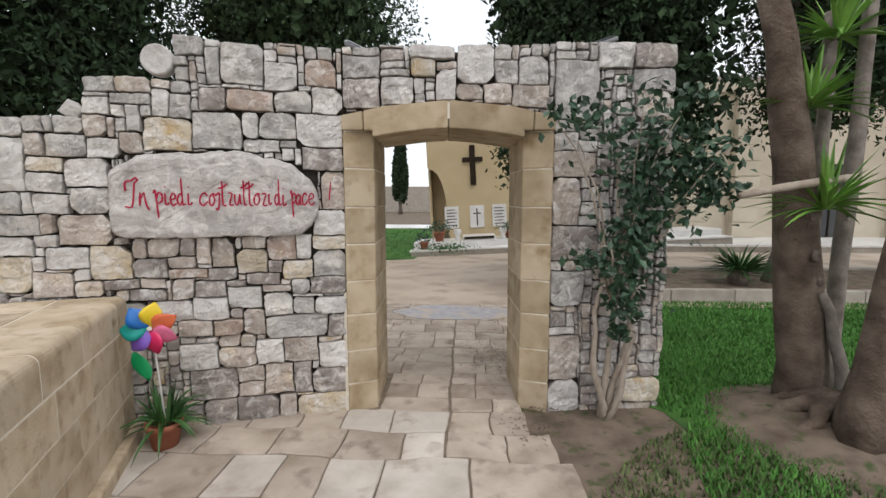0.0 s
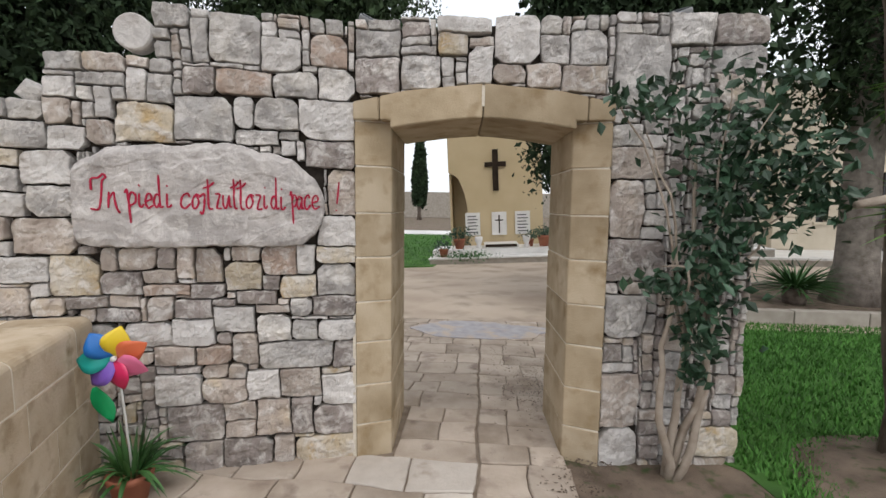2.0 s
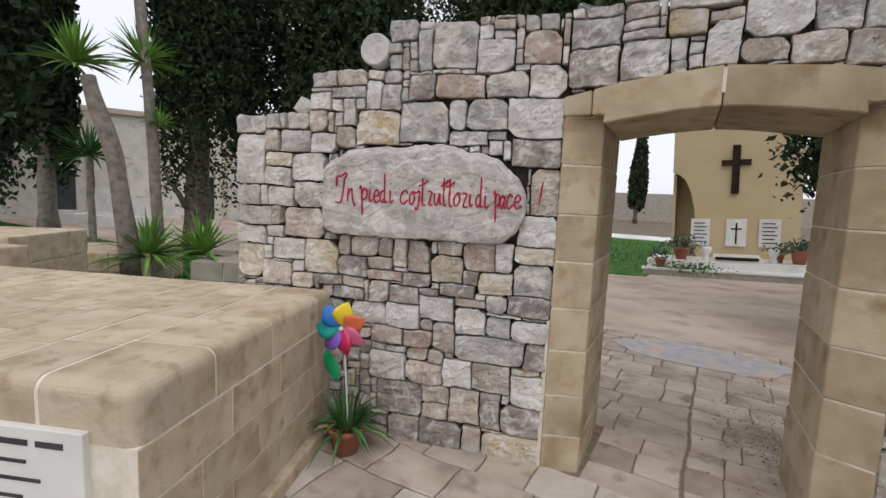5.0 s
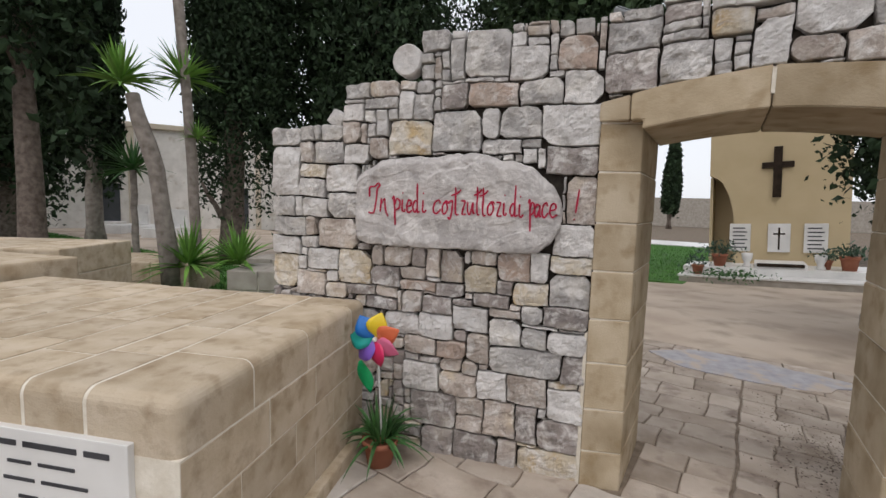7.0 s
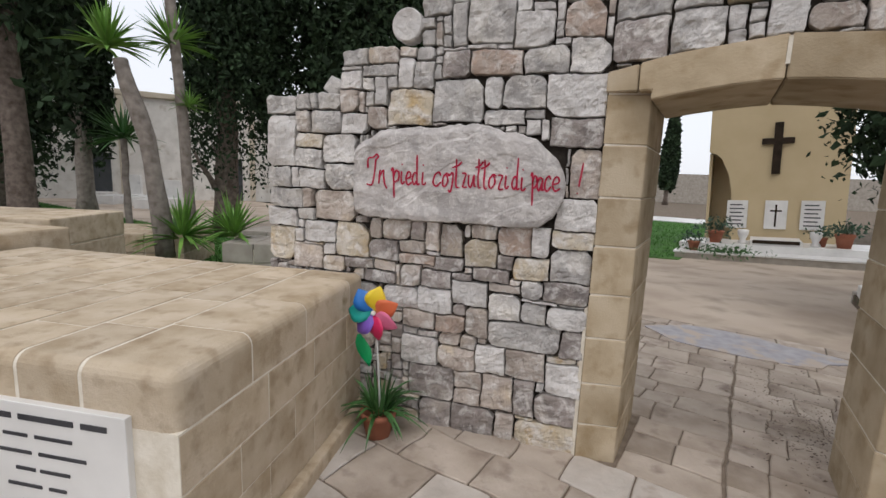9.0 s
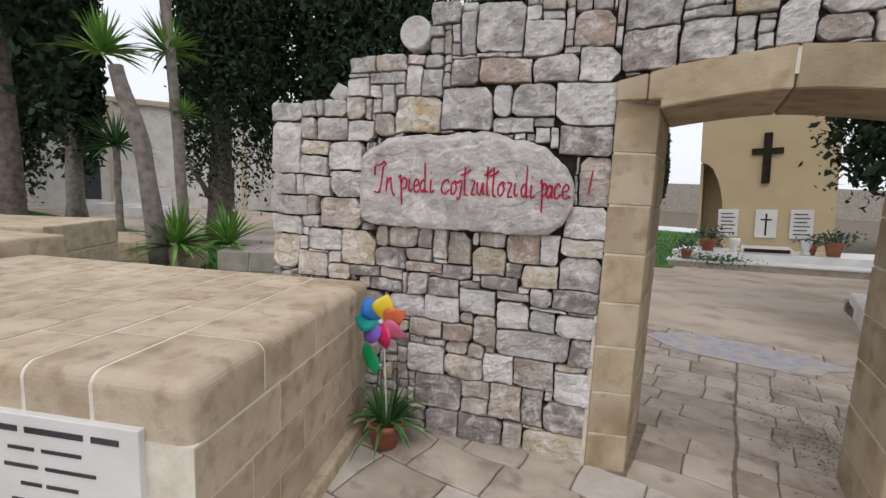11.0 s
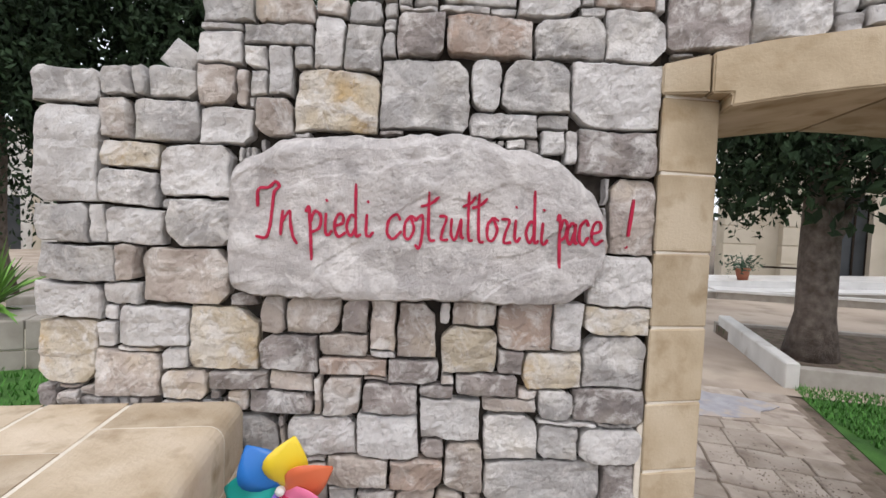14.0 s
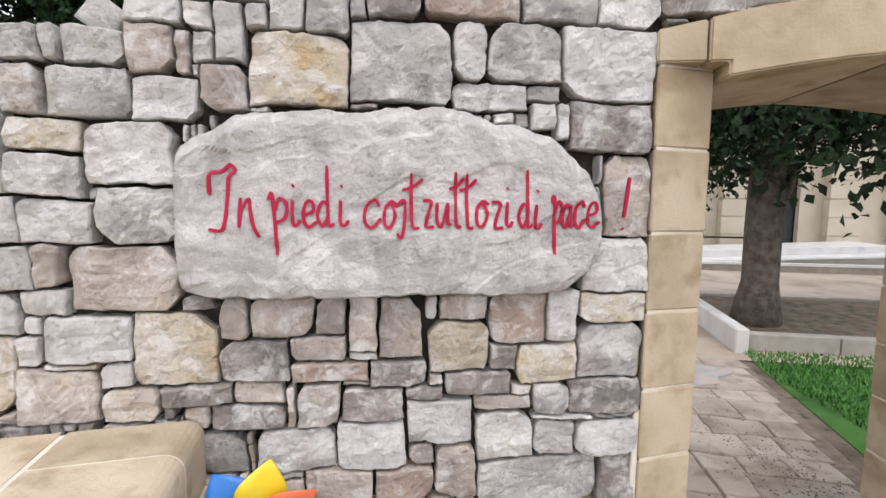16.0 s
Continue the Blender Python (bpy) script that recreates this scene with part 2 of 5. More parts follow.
def box(x0, x1, y0, y1, z0, z1, bevel=0.0, segments=2):
    bm = bmesh.new()
    bmesh.ops.create_cube(bm, size=1)
    for v in bm.verts:
        v.co = ((x0 + x1) / 2 + v.co.x * (x1 - x0), (y0 + y1) / 2 + v.co.y * (y1 - y0), (z0 + z1) / 2 + v.co.z * (z1 - z0))
    if bevel:
        bmesh.ops.bevel(bm, geom=bm.edges[:], offset=bevel, segments=segments, affect="EDGES", profile=0.6)
    return bm


def prism(outline, y0, y1, bevel=0.0):
    """A solid from an outline in x and z, between two depths."""
    bm = bmesh.new()
    face = bm.faces.new([bm.verts.new((x, y0, z)) for x, z in outline])
    ex = bmesh.ops.extrude_face_region(bm, geom=[face])
    for v in ex["geom"]:
        if isinstance(v, bmesh.types.BMVert):
            v.co.y = y1
    bmesh.ops.recalc_face_normals(bm, faces=bm.faces[:])
    if bevel:
        bmesh.ops.bevel(bm, geom=bm.edges[:], offset=bevel, segments=2, affect="EDGES")
    return bm


def plate(outline, z0, z1, bevel=0.0):
    """A solid from an outline in x and y, between two heights."""
    bm = bmesh.new()
    face = bm.faces.new([bm.verts.new((x, y, z0)) for x, y in outline])
    ex = bmesh.ops.extrude_face_region(bm, geom=[face])
    for v in ex["geom"]:
        if isinstance(v, bmesh.types.BMVert):
            v.co.z = z1
    bmesh.ops.recalc_face_normals(bm, faces=bm.faces[:])
    if bevel:
        bmesh.ops.bevel(bm, geom=bm.edges[:], offset=bevel, segments=1, affect="EDGES")
    return bm


def lathe(profile, steps=20):
    """Verts and faces of a turned shape from radius and height pairs."""
    verts, faces = [], []
    for r, z in profile:
        for k in range(steps):
            a = 2 * math.pi * k / steps
            verts.append((r * math.cos(a), r * math.sin(a), z))
    for i in range(len(profile) - 1):
        for k in range(steps):
            a, b = i * steps + k, i * steps + (k + 1) % steps
            faces.append((a, b, b + steps, a + steps))
    faces.append(tuple(range(steps))[::-1])
    faces.append(tuple(range((len(profile) - 1) * steps, len(profile) * steps)))
    return verts, faces


def tube(points, radii, steps=10, wobble=0.0, seed=0.0):
    """A tapered limb along points."""
    verts, faces = [], []
    pts = [Vector(p) for p in points]
    for i, p in enumerate(pts):
        way = (pts[min(i + 1, len(pts) - 1)] - pts[max(i - 1, 0)]).normalized()
        side = way.cross(Vector((0.13, 0.97, 0.2))).normalized()
        up = side.cross(way)
        for k in range(steps):
            a = 2 * math.pi * k / steps
            w = 1 + wobble * noise.noise(Vector((math.cos(a) * 1.7 + seed, math.sin(a) * 1.7, i * 0.7 + seed)))
            verts.append(p + (side * math.cos(a) + up * math.sin(a)) * radii[i] * w)
    for i in range(len(pts) - 1):
        for k in range(steps):
            a, b = i * steps + k, i * steps + (k + 1) % steps
            faces.append((a, b, b + steps, a + steps))
    faces.append(tuple(range(steps))[::-1])
    faces.append(tuple(range((len(pts) - 1) * steps, len(pts) * steps)))
    return verts, faces


def curve_points(a, b, bend, count=9, rough=0.0, seed=0.0):
    """Points from a to b, bowed by bend and a little uneven."""
    a, b, bend = Vector(a), Vector(b), Vector(bend)
    out = []
    for i in range(count):
        s = i / (count - 1)
        p = a.lerp(b, s) + bend * math.sin(math.pi * s)
        p += Vector((noise.noise(Vector((s * 4, seed, 0))), noise.noise(Vector((s * 4, seed, 7))), 0)) * rough
        out.append(p)
    return out


def leaf_mesh(centres, lengths, widths, rng, upward=0.3):
    """Kite-shaped leaves, one at each centre, turned at random."""
    n = len(centres)
    way = rng.normal(size=(n, 3))
    way[:, 2] += upward
    way /= np.linalg.norm(way, axis=1)[:, None]
    side = np.cross(way, rng.normal(size=(n, 3)))
    side /= np.linalg.norm(side, axis=1)[:, None]
    lift = np.cross(way, side)
    L, W = lengths[:, None], widths[:, None]
    v = np.stack([centres - way * L / 2, centres + side * W / 2 + lift * W * 0.15, centres + way * L / 2, centres - side * W / 2 + lift * W * 0.15], axis=1).reshape(-1, 3)
    f = np.arange(n * 4).reshape(n, 4)
    return v.tolist(), f.tolist()


# The wall runs straight, then turns towards the path at the doorway and again past it.
DOOR_END = 1.48
FOOT_Z = -0.045
DU = Vector((math.cos(radians(-16)), math.sin(radians(-16)), 0))
DN = Vector((-DU.y, DU.x, 0))
LEFT_M = pose(0, 0, FOOT_Z)
DOOR_M = pose(0, 0, FOOT_Z, 0, 0, -13)
RIGHT_M = DOOR_M @ pose(DOOR_END, 0, 0, 0, 0, 4)
PLAN_M = pose(0, 0, 0, 0, 0, -16)


def place(u, v, z=0.0):
    """A point of the ground plan along and behind the paved way."""
    return DU * u + DN * v + Vector((0, 0, z))

# ---- ground ----
def fall(u, v):
    """The ground is level up to the road and then tilts a little along the graves beyond."""
    ease = lambda a, b, t: max(0.0, min(1.0, (t - a) / (b - a)))
    return (0.05 * max(-1.0, min(4.0, u + 0.4)) - 0.2) * ease(5.0, 9.9, v)


def sheet(name, us, vs, lift, material):
    """One sheet of ground over a grid of the plan."""
    verts = [place(u, v, fall(u, v) + lift) for v in vs for u in us]
    n = len(us)
    faces = [(j * n + i, j * n + i + 1, (j + 1) * n + i + 1, (j + 1) * n + i) for j in range(len(vs) - 1) for i in range(n - 1)]
    return piece(name, verts, faces, material)


ground = sheet("ground", [-350, -60, -40, -20, -9, -6, -3, -1.4, 0, 1.2, 2.4, 3.6, 8, 14, 30, 60, 350], [-60, -8, 0, 3.45, 4.2, 5, 6, 7, 8, 9, 9.9, 11.6, 30, 90, 400], -0.016, SOIL)
tagged(ground, "bare brown soil of the cemetery ground", "ground", kind="structure")


def plan(corners, z0, z1):
    return plate([place(u, v).xy for u, v in corners], z0, z1)


road = sheet("road", [-40, -20, -9, -6, -3, -1.4, 0, 1.2, 2.4, 3.6, 8, 14, 30], [3.45, 4.2, 5, 6, 7, 8, 9, 9.9, 11.6], 0.0, ROAD)
tagged(road, "beige compacted dirt road with faint wheel tracks", "road", kind="structure")
bedding = part("pavement", plan([(-1.6, -4.6), (1.15, -4.6), (1.3, -1.0), (1.0, 0.0), (1.6, 0.7), (1.95, 3.47), (-0.5, 3.47), (-0.3, 0.4), (-1.7, 0.4)], -0.2, -0.011), SAND)
tagged(bedding, "uneven old limestone flagstone path with earth joints", "paving", kind="structure")


def lawn(name, corners, label, blades, height, seed, material=BLADE, lift=0.0, base_material=TURF):
    turf = part(name, plan(corners, lift - 0.2, lift), base_material)
    tagged(turf, label, "lawn", kind="structure")
    rng = np.random.default_rng(seed)
    us, vs = [c[0] for c in corners], [c[1] for c in corners]
    n = blades
    u, v = rng.uniform(min(us), max(us), n), rng.uniform(min(vs), max(vs), n)
    keep = np.ones(n, bool)
    for (u0, v0), (u1, v1) in zip(corners, corners[1:] + corners[:1]):
        keep &= (u1 - u0) * (v - v0) - (v1 - v0) * (u - u0) >= 0
    u, v = u[keep], v[keep]
    n = len(u)
    base = np.outer(u, DU) + np.outer(v, DN)
    base[:, 2] = lift
    a = rng.uniform(0, 2 * math.pi, n)
    h = height * rng.uniform(0.5, 1.2, n)
    side = np.stack([np.cos(a), np.sin(a), np.zeros(n)], 1) * 0.006 * (1 + 8 * height)
    tip = base + np.stack([np.cos(a + 1.5) * h * rng.uniform(0.1, 0.9, n), np.sin(a + 1.5) * h * rng.uniform(0.1, 0.9, n), h], 1)
    verts = np.stack([base - side, base + side, tip], 1).reshape(-1, 3)
    grass = piece("grass", verts.tolist(), np.arange(n * 3).reshape(n, 3).tolist(), material)
    tagged(grass, "short blades of grass on the lawn", "grass", kind="stuff")


lawn("lawn_right", [(2.40, -0.30), (12.0, -0.30), (12.0, 3.78), (2.08, 3.78), (1.75, 0.7), (2.35, 0.1)], "short bright green lawn behind the stone wall", 80000, 0.05, 3, lift=-0.008)
lawn("lawn_rough", [(1.45, -4.2), (4.6, -4.2), (12.0, -2.0), (12.0, -0.2), (2.3, -0.2), (1.95, -0.45), (1.60, -0.9)], "thin weedy grass on earth beside the path", 70000, 0.045, 4, CLOVER, -0.010, SOIL)
lawn("lawn_edge", [(1.75, -1.6), (2.6, -1.2), (3.2, -0.45), (3.2, 0.2), (2.42, 0.2), (2.3, -0.3), (1.9, -0.75)], "green grass thinning out towards the path", 9000, 0.05, 7, BLADE, -0.0125, SOIL)
lawn("lawn_far", [(-3, 10.2), (-0.65, 10.2), (-0.4, 13.0), (1.5, 24), (-9, 24), (-3.2, 10.6)], "green lawn beyond the road", 16000, 0.09, 5, lift=-0.2)
lawn("lawn_left", [(-26, 0.4), (-3.2, 0.4), (-2.2, 3.4), (-26, 3.4)], "green lawn behind the stone wall", 30000, 0.07, 6, lift=0.004)

# ---- the dry-stone wall ----
WALL = {}
for key, m, name in (("l", LEFT_M, "wall_west"), ("d", DOOR_M, "wall_over_doorway"), ("r", RIGHT_M, "wall_east")):
    WALL[key] = thing(name, m, "rough grey and pinkish limestone wall with dark open joints", "stone wall", kind="structure")
CORE = 0.62
for outline in ([(-2.1, 0), (-1.56, 0), (-1.56, 2.07), (-2.1, 2.07)], [(-1.56, 0), (-1.05, 0), (-1.05, 2.33), (-1.56, 2.33)], [(-1.05, 0), (0.012, 0), (0.012, 2.61), (-1.05, 2.61)]):
    part("core", prism(outline, 0.05, 0.11), MORTAR, WALL["l"], "dark earth and rubble core")
    part("backing", prism([(x, z + 0.015 if z else z) for x, z in outline], 0.11, CORE), GREY, WALL["l"])
MID = DOOR_END / 2
over = [(0.0, 2.21), (MID, 2.30), (DOOR_END, 2.21), (DOOR_END, 2.66), (0, 2.61)]
part("core", prism(over, 0.05, 0.11), MORTAR, WALL["d"], "dark earth and rubble core")
part("backing", prism(over, 0.11, CORE), GREY, WALL["d"])
last = [(0, 0), (0.86, 0), (0.86, 2.66), (0, 2.66)]
part("core", prism(last, 0.05, 0.11), MORTAR, WALL["r"], "dark earth and rubble core")
part("backing", prism(last, 0.11, CORE), GREY, WALL["r"])


def warp(x, z):
    """How far the courses wander from true at a place of the wall."""
    calm = min(1.0, abs(x) / 0.12)
    dx = noise.noise(Vector((x * 4.5, 3.1, z * 4.5))) * 0.014 + noise.noise(Vector((x * 21, 8.1, z * 21))) * 0.005
    dz = noise.noise(Vector((x * 4.5, 13.1, z * 4.5))) * 0.014 + noise.noise(Vector((x * 21, 18.1, z * 21))) * 0.005
    return dx * calm, dz


def stone_mesh(w, h, seed, proud=0.0, deep=0.09, cx=0.0, cz=0.0, bent=True):
    """One quarried stone: wedge-shaped joints, ragged arrises, chipped corners and a face broken along a few planes."""
    nx, nz = max(5, min(20, round(w / 0.014))), max(5, min(16, round(h / 0.014)))
    s = Vector((seed * 7.31, seed * 3.17, seed * 1.7))
    chance = lambda k: noise.noise(s + Vector((k * 2.3 + 0.4, 1.9 * k, 0.7)))
    small = min(w, h)
    inset = [min(0.05 * small + 0.001, 0.011 * abs(chance(41 + k))) for k in range(8)]
    chips = [(chance(51 + k) > 0.08) * small * (0.10 + 0.34 * abs(chance(55 + k))) for k in range(4)]
    tilt = chance(31) * 0.07, chance(32) * 0.10
    cuts = []
    for k in range(4):
        a = 6.3 * chance(61 + k) + 1.6 * k
        reach = abs(math.cos(a)) * w / 2 + abs(math.sin(a)) * h / 2
        cuts.append((math.cos(a), math.sin(a), reach * (0.52 + 0.5 * abs(chance(66 + k))), 0.16 + 0.5 * abs(chance(71 + k))))
    ring_x, ring_z = min(0.12, 0.0045 / w), min(0.12, 0.0045 / h)
    us = [0.0] + [ring_x + (1 - 2 * ring_x) * i / (nx - 2) for i in range(nx - 1)] + [1.0]
    vs = [0.0] + [ring_z + (1 - 2 * ring_z) * j / (nz - 2) for j in range(nz - 1)] + [1.0]
    verts, faces = [], []
    for j, q in enumerate(vs):
        for i, p in enumerate(us):
            ragged = [0.0035 * noise.noise(s + Vector((k * 5.1, (q * h if k < 2 else p * w) * 55, 0))) for k in range(4)]
            x0 = -w / 2 + inset[0] * (1 - q) + inset[1] * q + ragged[0]
            x1 = w / 2 - inset[2] * (1 - q) - inset[3] * q + ragged[1]
            z0 = -h / 2 + inset[4] * (1 - p) + inset[5] * p + ragged[2]
            z1 = h / 2 - inset[6] * (1 - p) - inset[7] * p + ragged[3]
            x, z = x0 + (x1 - x0) * p, z0 + (z1 - z0) * q
            chip = max(0.0, chips[(p > 0.5) + 2 * (q > 0.5)] - min(p, 1 - p) * w - min(q, 1 - q) * h) * 0.5
            x += chip if p < 0.5 else -chip
            z += chip if q < 0.5 else -chip
            at = s + Vector((x * 13, 0, z * 13))
            y = -proud - tilt[0] * x - tilt[1] * z
            y += max(0.0, max((ca * x + sa * z - d) * steep for ca, sa, d, steep in cuts))
            y += noise.fractal(at, 0.7, 2.2, 4) * 0.009 + noise.fractal(at * 3.4 + Vector((0, 8, 0)), 0.8, 2.1, 3) * 0.0035
            y += 0.012 * max(0.0, noise.noise(Vector((x * 6 + seed, seed, z * 20 + x * 9 * chance(33)))) - 0.1)
            if i in (0, nx) or j in (0, nz):
                y += 0.006 + 0.005 * noise.noise(s + Vector((i * 0.9, j * 0.9, 3)))
            if bent:
                dx, dz = warp(cx + x, cz + z)
                x, z = x + dx, z + dz
            verts.append((x, y, z))
    row = nx + 1
    for j in range(nz):
        for i in range(nx):
            a = j * row + i
            faces.append((a, a + 1, a + row + 1, a + row))
    rim = [i for i in range(row)] + [j * row + nx for j in range(1, nz + 1)] + [nz * row + i for i in range(nx - 1, -1, -1)] + [j * row for j in range(nz - 1, 0, -1)]
    first = len(verts)
    for k in rim:
        verts.append((verts[k][0] * 0.97, deep, verts[k][2] * 0.97))
    for k in range(len(rim)):
        k2 = (k + 1) % len(rim)
        faces.append((rim[k2], rim[k], first + k, first + k2))
    return verts, faces


COUNT = 0


def lay(key, x, z, w, h, tone, gap=0.005, proud=None):
    """Lay one stone in a stretch of wall."""
    global COUNT
    COUNT += 1
    if proud is None:
        proud = random.uniform(0.004, 0.022)
    v, f = stone_mesh(w - gap, h - gap, COUNT * 0.37 + 2, proud, 0.09, x + w / 2 + (10 if key == "r" else 0), z + h / 2)
    ob = piece("stone", v, f, TONES[tone], WALL[key])
    ob.location = (x + w / 2, 0, z + h / 2)
    return ob


# The large stones that the wall was set out with: left edge, bed height, width, height and tone.
COURSE_A = [
    (-1.05, 2.56, 0.18, 0.10, "g"), (-0.78, 2.40, 0.26, 0.21, "g"), (-0.22, 2.40, 0.15, 0.13, "r"), (-0.87, 2.39, 0.09, 0.17, "g"), (-0.51, 2.34, 0.18, 0.15, "w"),
    (-1.38, 2.31, 0.16, 0.07, "p"), (-1.58, 2.28, 0.19, 0.09, "g"), (-1.42, 2.21, 0.21, 0.07, "g"), (-0.75, 2.21, 0.30, 0.11, "r"), (-0.20, 2.21, 0.20, 0.15, "g"),
    (-0.89, 2.20, 0.14, 0.11, "d"), (-0.45, 2.20, 0.24, 0.14, "g"), (-1.09, 2.15, 0.12, 0.12, "g"), (-1.59, 2.14, 0.16, 0.11, "w"), (-1.26, 2.14, 0.06, 0.07, "g"),
    (-1.20, 2.14, 0.11, 0.15, "w"), (-1.43, 2.13, 0.07, 0.06, "g"), (-1.35, 2.05, 0.08, 0.14, "w"), (-1.40, 2.05, 0.04, 0.07, "g"),
]
COURSE_B = [
    (-0.66, 2.04, 0.10, 0.15, "w"), (-1.74, 2.03, 0.15, 0.09, "g"), (-1.78, 2.03, 0.03, 0.08, "g"), (-1.90, 2.02, 0.11, 0.08, "g"), (-0.55, 2.02, 0.23, 0.17, "g"),
    (-2.12, 2.01, 0.20, 0.11, "g"), (-1.58, 2.00, 0.12, 0.13, "p"), (-1.45, 2.00, 0.04, 0.13, "p"), (-0.32, 1.98, 0.31, 0.22, "w"), (-0.42, 1.96, 0.09, 0.06, "g"),
    (-0.97, 1.95, 0.31, 0.24, "g"), (-0.64, 1.95, 0.21, 0.07, "g"), (-1.26, 1.94, 0.28, 0.20, "o"), (-1.39, 1.92, 0.13, 0.12, "p"), (-1.80, 1.89, 0.22, 0.13, "g"),
    (-1.58, 1.88, 0.19, 0.12, "w"), (-1.90, 1.88, 0.09, 0.13, "p"), (-0.41, 1.88, 0.07, 0.08, "w"), (-0.34, 1.86, 0.04, 0.08, "w"),
]
COURSE_C = [
    (-0.29, 1.82, 0.28, 0.15, "d"), (-1.90, 1.79, 0.18, 0.09, "o"), (-1.72, 1.70, 0.25, 0.16, "w"), (-1.91, 1.66, 0.19, 0.12, "g"), (-2.13, 1.66, 0.22, 0.31, "w"),
    (-0.13, 1.56, 0.11, 0.24, "p"), (-1.69, 1.53, 0.22, 0.16, "g"), (-1.89, 1.53, 0.20, 0.12, "w"), (-1.95, 1.53, 0.06, 0.12, "w"), (-2.13, 1.52, 0.18, 0.12, "g"),
    (-1.86, 1.40, 0.08, 0.12, "p"), (-2.13, 1.40, 0.27, 0.12, "g"), (-0.23, 1.37, 0.22, 0.17, "w"), (-1.78, 1.32, 0.30, 0.20, "p"), (-1.91, 1.31, 0.11, 0.08, "w"),
    (-0.69, 1.29, 0.15, 0.06, "p"), (-0.73, 1.27, 0.03, 0.08, "w"), (-0.22, 1.25, 0.20, 0.11, "o"), (-2.13, 1.25, 0.22, 0.13, "w"),
]
COURSE_D = [
    (-1.37, 1.24, 0.08, 0.11, "p"), (-1.28, 1.24, 0.20, 0.11, "p"), (-1.08, 1.24, 0.08, 0.10, "d"), (-0.33, 1.20, 0.10, 0.15, "w"), (-0.54, 1.19, 0.20, 0.15, "r"),
    (-0.99, 1.18, 0.09, 0.16, "p"), (-0.89, 1.18, 0.15, 0.16, "p"), (-1.85, 1.17, 0.23, 0.14, "w"), (-1.16, 1.16, 0.16, 0.07, "p"), (-0.99, 1.15, 0.07, 0.03, "w"),
    (-1.92, 1.15, 0.06, 0.10, "w"), (-0.52, 1.13, 0.08, 0.05, "d"), (-1.36, 1.11, 0.20, 0.12, "d"), (-0.73, 1.11, 0.19, 0.16, "o"), (-1.60, 1.11, 0.23, 0.21, "o"),
    (-1.71, 1.10, 0.10, 0.07, "w"), (-1.16, 1.08, 0.23, 0.07, "r"), (-0.23, 1.07, 0.20, 0.18, "g"), (-0.92, 1.06, 0.19, 0.08, "d"),
]
COURSE_E = [
    (-0.44, 1.06, 0.18, 0.13, "o"), (-2.13, 1.06, 0.20, 0.19, "o"), (-1.32, 1.02, 0.14, 0.08, "p"), (-0.80, 1.02, 0.12, 0.04, "d"), (-0.68, 1.02, 0.20, 0.08, "d"),
    (-1.90, 1.02, 0.19, 0.13, "p"), (-1.53, 1.02, 0.19, 0.05, "d"), (-1.70, 1.01, 0.16, 0.08, "p"), (-0.58, 0.97, 0.19, 0.05, "p"), (-1.15, 0.95, 0.14, 0.13, "p"),
    (-1.01, 0.94, 0.21, 0.12, "d"), (-0.38, 0.94, 0.11, 0.11, "g"), (-0.26, 0.94, 0.24, 0.12, "d"), (-1.37, 0.94, 0.18, 0.08, "d"), (-1.18, 0.94, 0.03, 0.12, "p"),
    (-0.37, 0.92, 0.17, 0.02, "w"), (-0.80, 0.86, 0.22, 0.15, "w"), (-1.25, 0.80, 0.22, 0.14, "w"), (-1.02, 0.80, 0.22, 0.14, "w"),
]
COURSE_F = [
    (-0.37, 0.80, 0.13, 0.11, "g"), (-0.80, 0.80, 0.08, 0.06, "d"), (-0.57, 0.79, 0.19, 0.18, "g"), (-0.23, 0.79, 0.22, 0.13, "w"), (-1.09, 0.71, 0.18, 0.08, "p"),
    (-0.71, 0.70, 0.14, 0.15, "p"), (-0.91, 0.70, 0.18, 0.09, "r"), (-0.54, 0.66, 0.39, 0.13, "g"), (-0.14, 0.65, 0.13, 0.14, "d"), (-1.09, 0.46, 0.20, 0.14, "w"),
    (-0.45, 0.46, 0.23, 0.15, "p"), (-0.88, 0.45, 0.24, 0.10, "p"), (-0.63, 0.44, 0.18, 0.16, "w"), (-0.21, 0.39, 0.19, 0.16, "w"), (-0.77, 0.34, 0.17, 0.10, "p"),
    (-1.04, 0.23, 0.27, 0.20, "d"), (-0.58, 0.23, 0.18, 0.19, "p"), (-0.39, 0.23, 0.13, 0.22, "d"), (-0.77, 0.22, 0.18, 0.11, "p"),
]
COURSE_G = [
    (-0.26, 0.20, 0.24, 0.18, "d"), (-0.96, 0.03, 0.18, 0.19, "d"), (-0.78, 0.02, 0.28, 0.20, "d"), (-0.49, 0.02, 0.11, 0.18, "p"), (-0.38, 0.01, 0.35, 0.18, "o"),
]
OVER = [
    (0.02, 2.235, 0.24, 0.20, "d"), (0.27, 2.27, 0.22, 0.18, "g"), (0.50, 2.46, 0.14, 0.12, "o"), (0.66, 2.32, 0.13, 0.16, "w"),
    (0.80, 2.42, 0.25, 0.24, "w"), (0.80, 2.31, 0.17, 0.10, "p"), (0.98, 2.29, 0.19, 0.11, "p"), (1.18, 2.27, 0.23, 0.12, "p"),
    (1.06, 2.41, 0.16, 0.14, "g"), (1.23, 2.40, 0.17, 0.17, "g"), (0.02, 2.45, 0.22, 0.12, "g"), (0.50, 2.58, 0.26, 0.08, "w"),
]
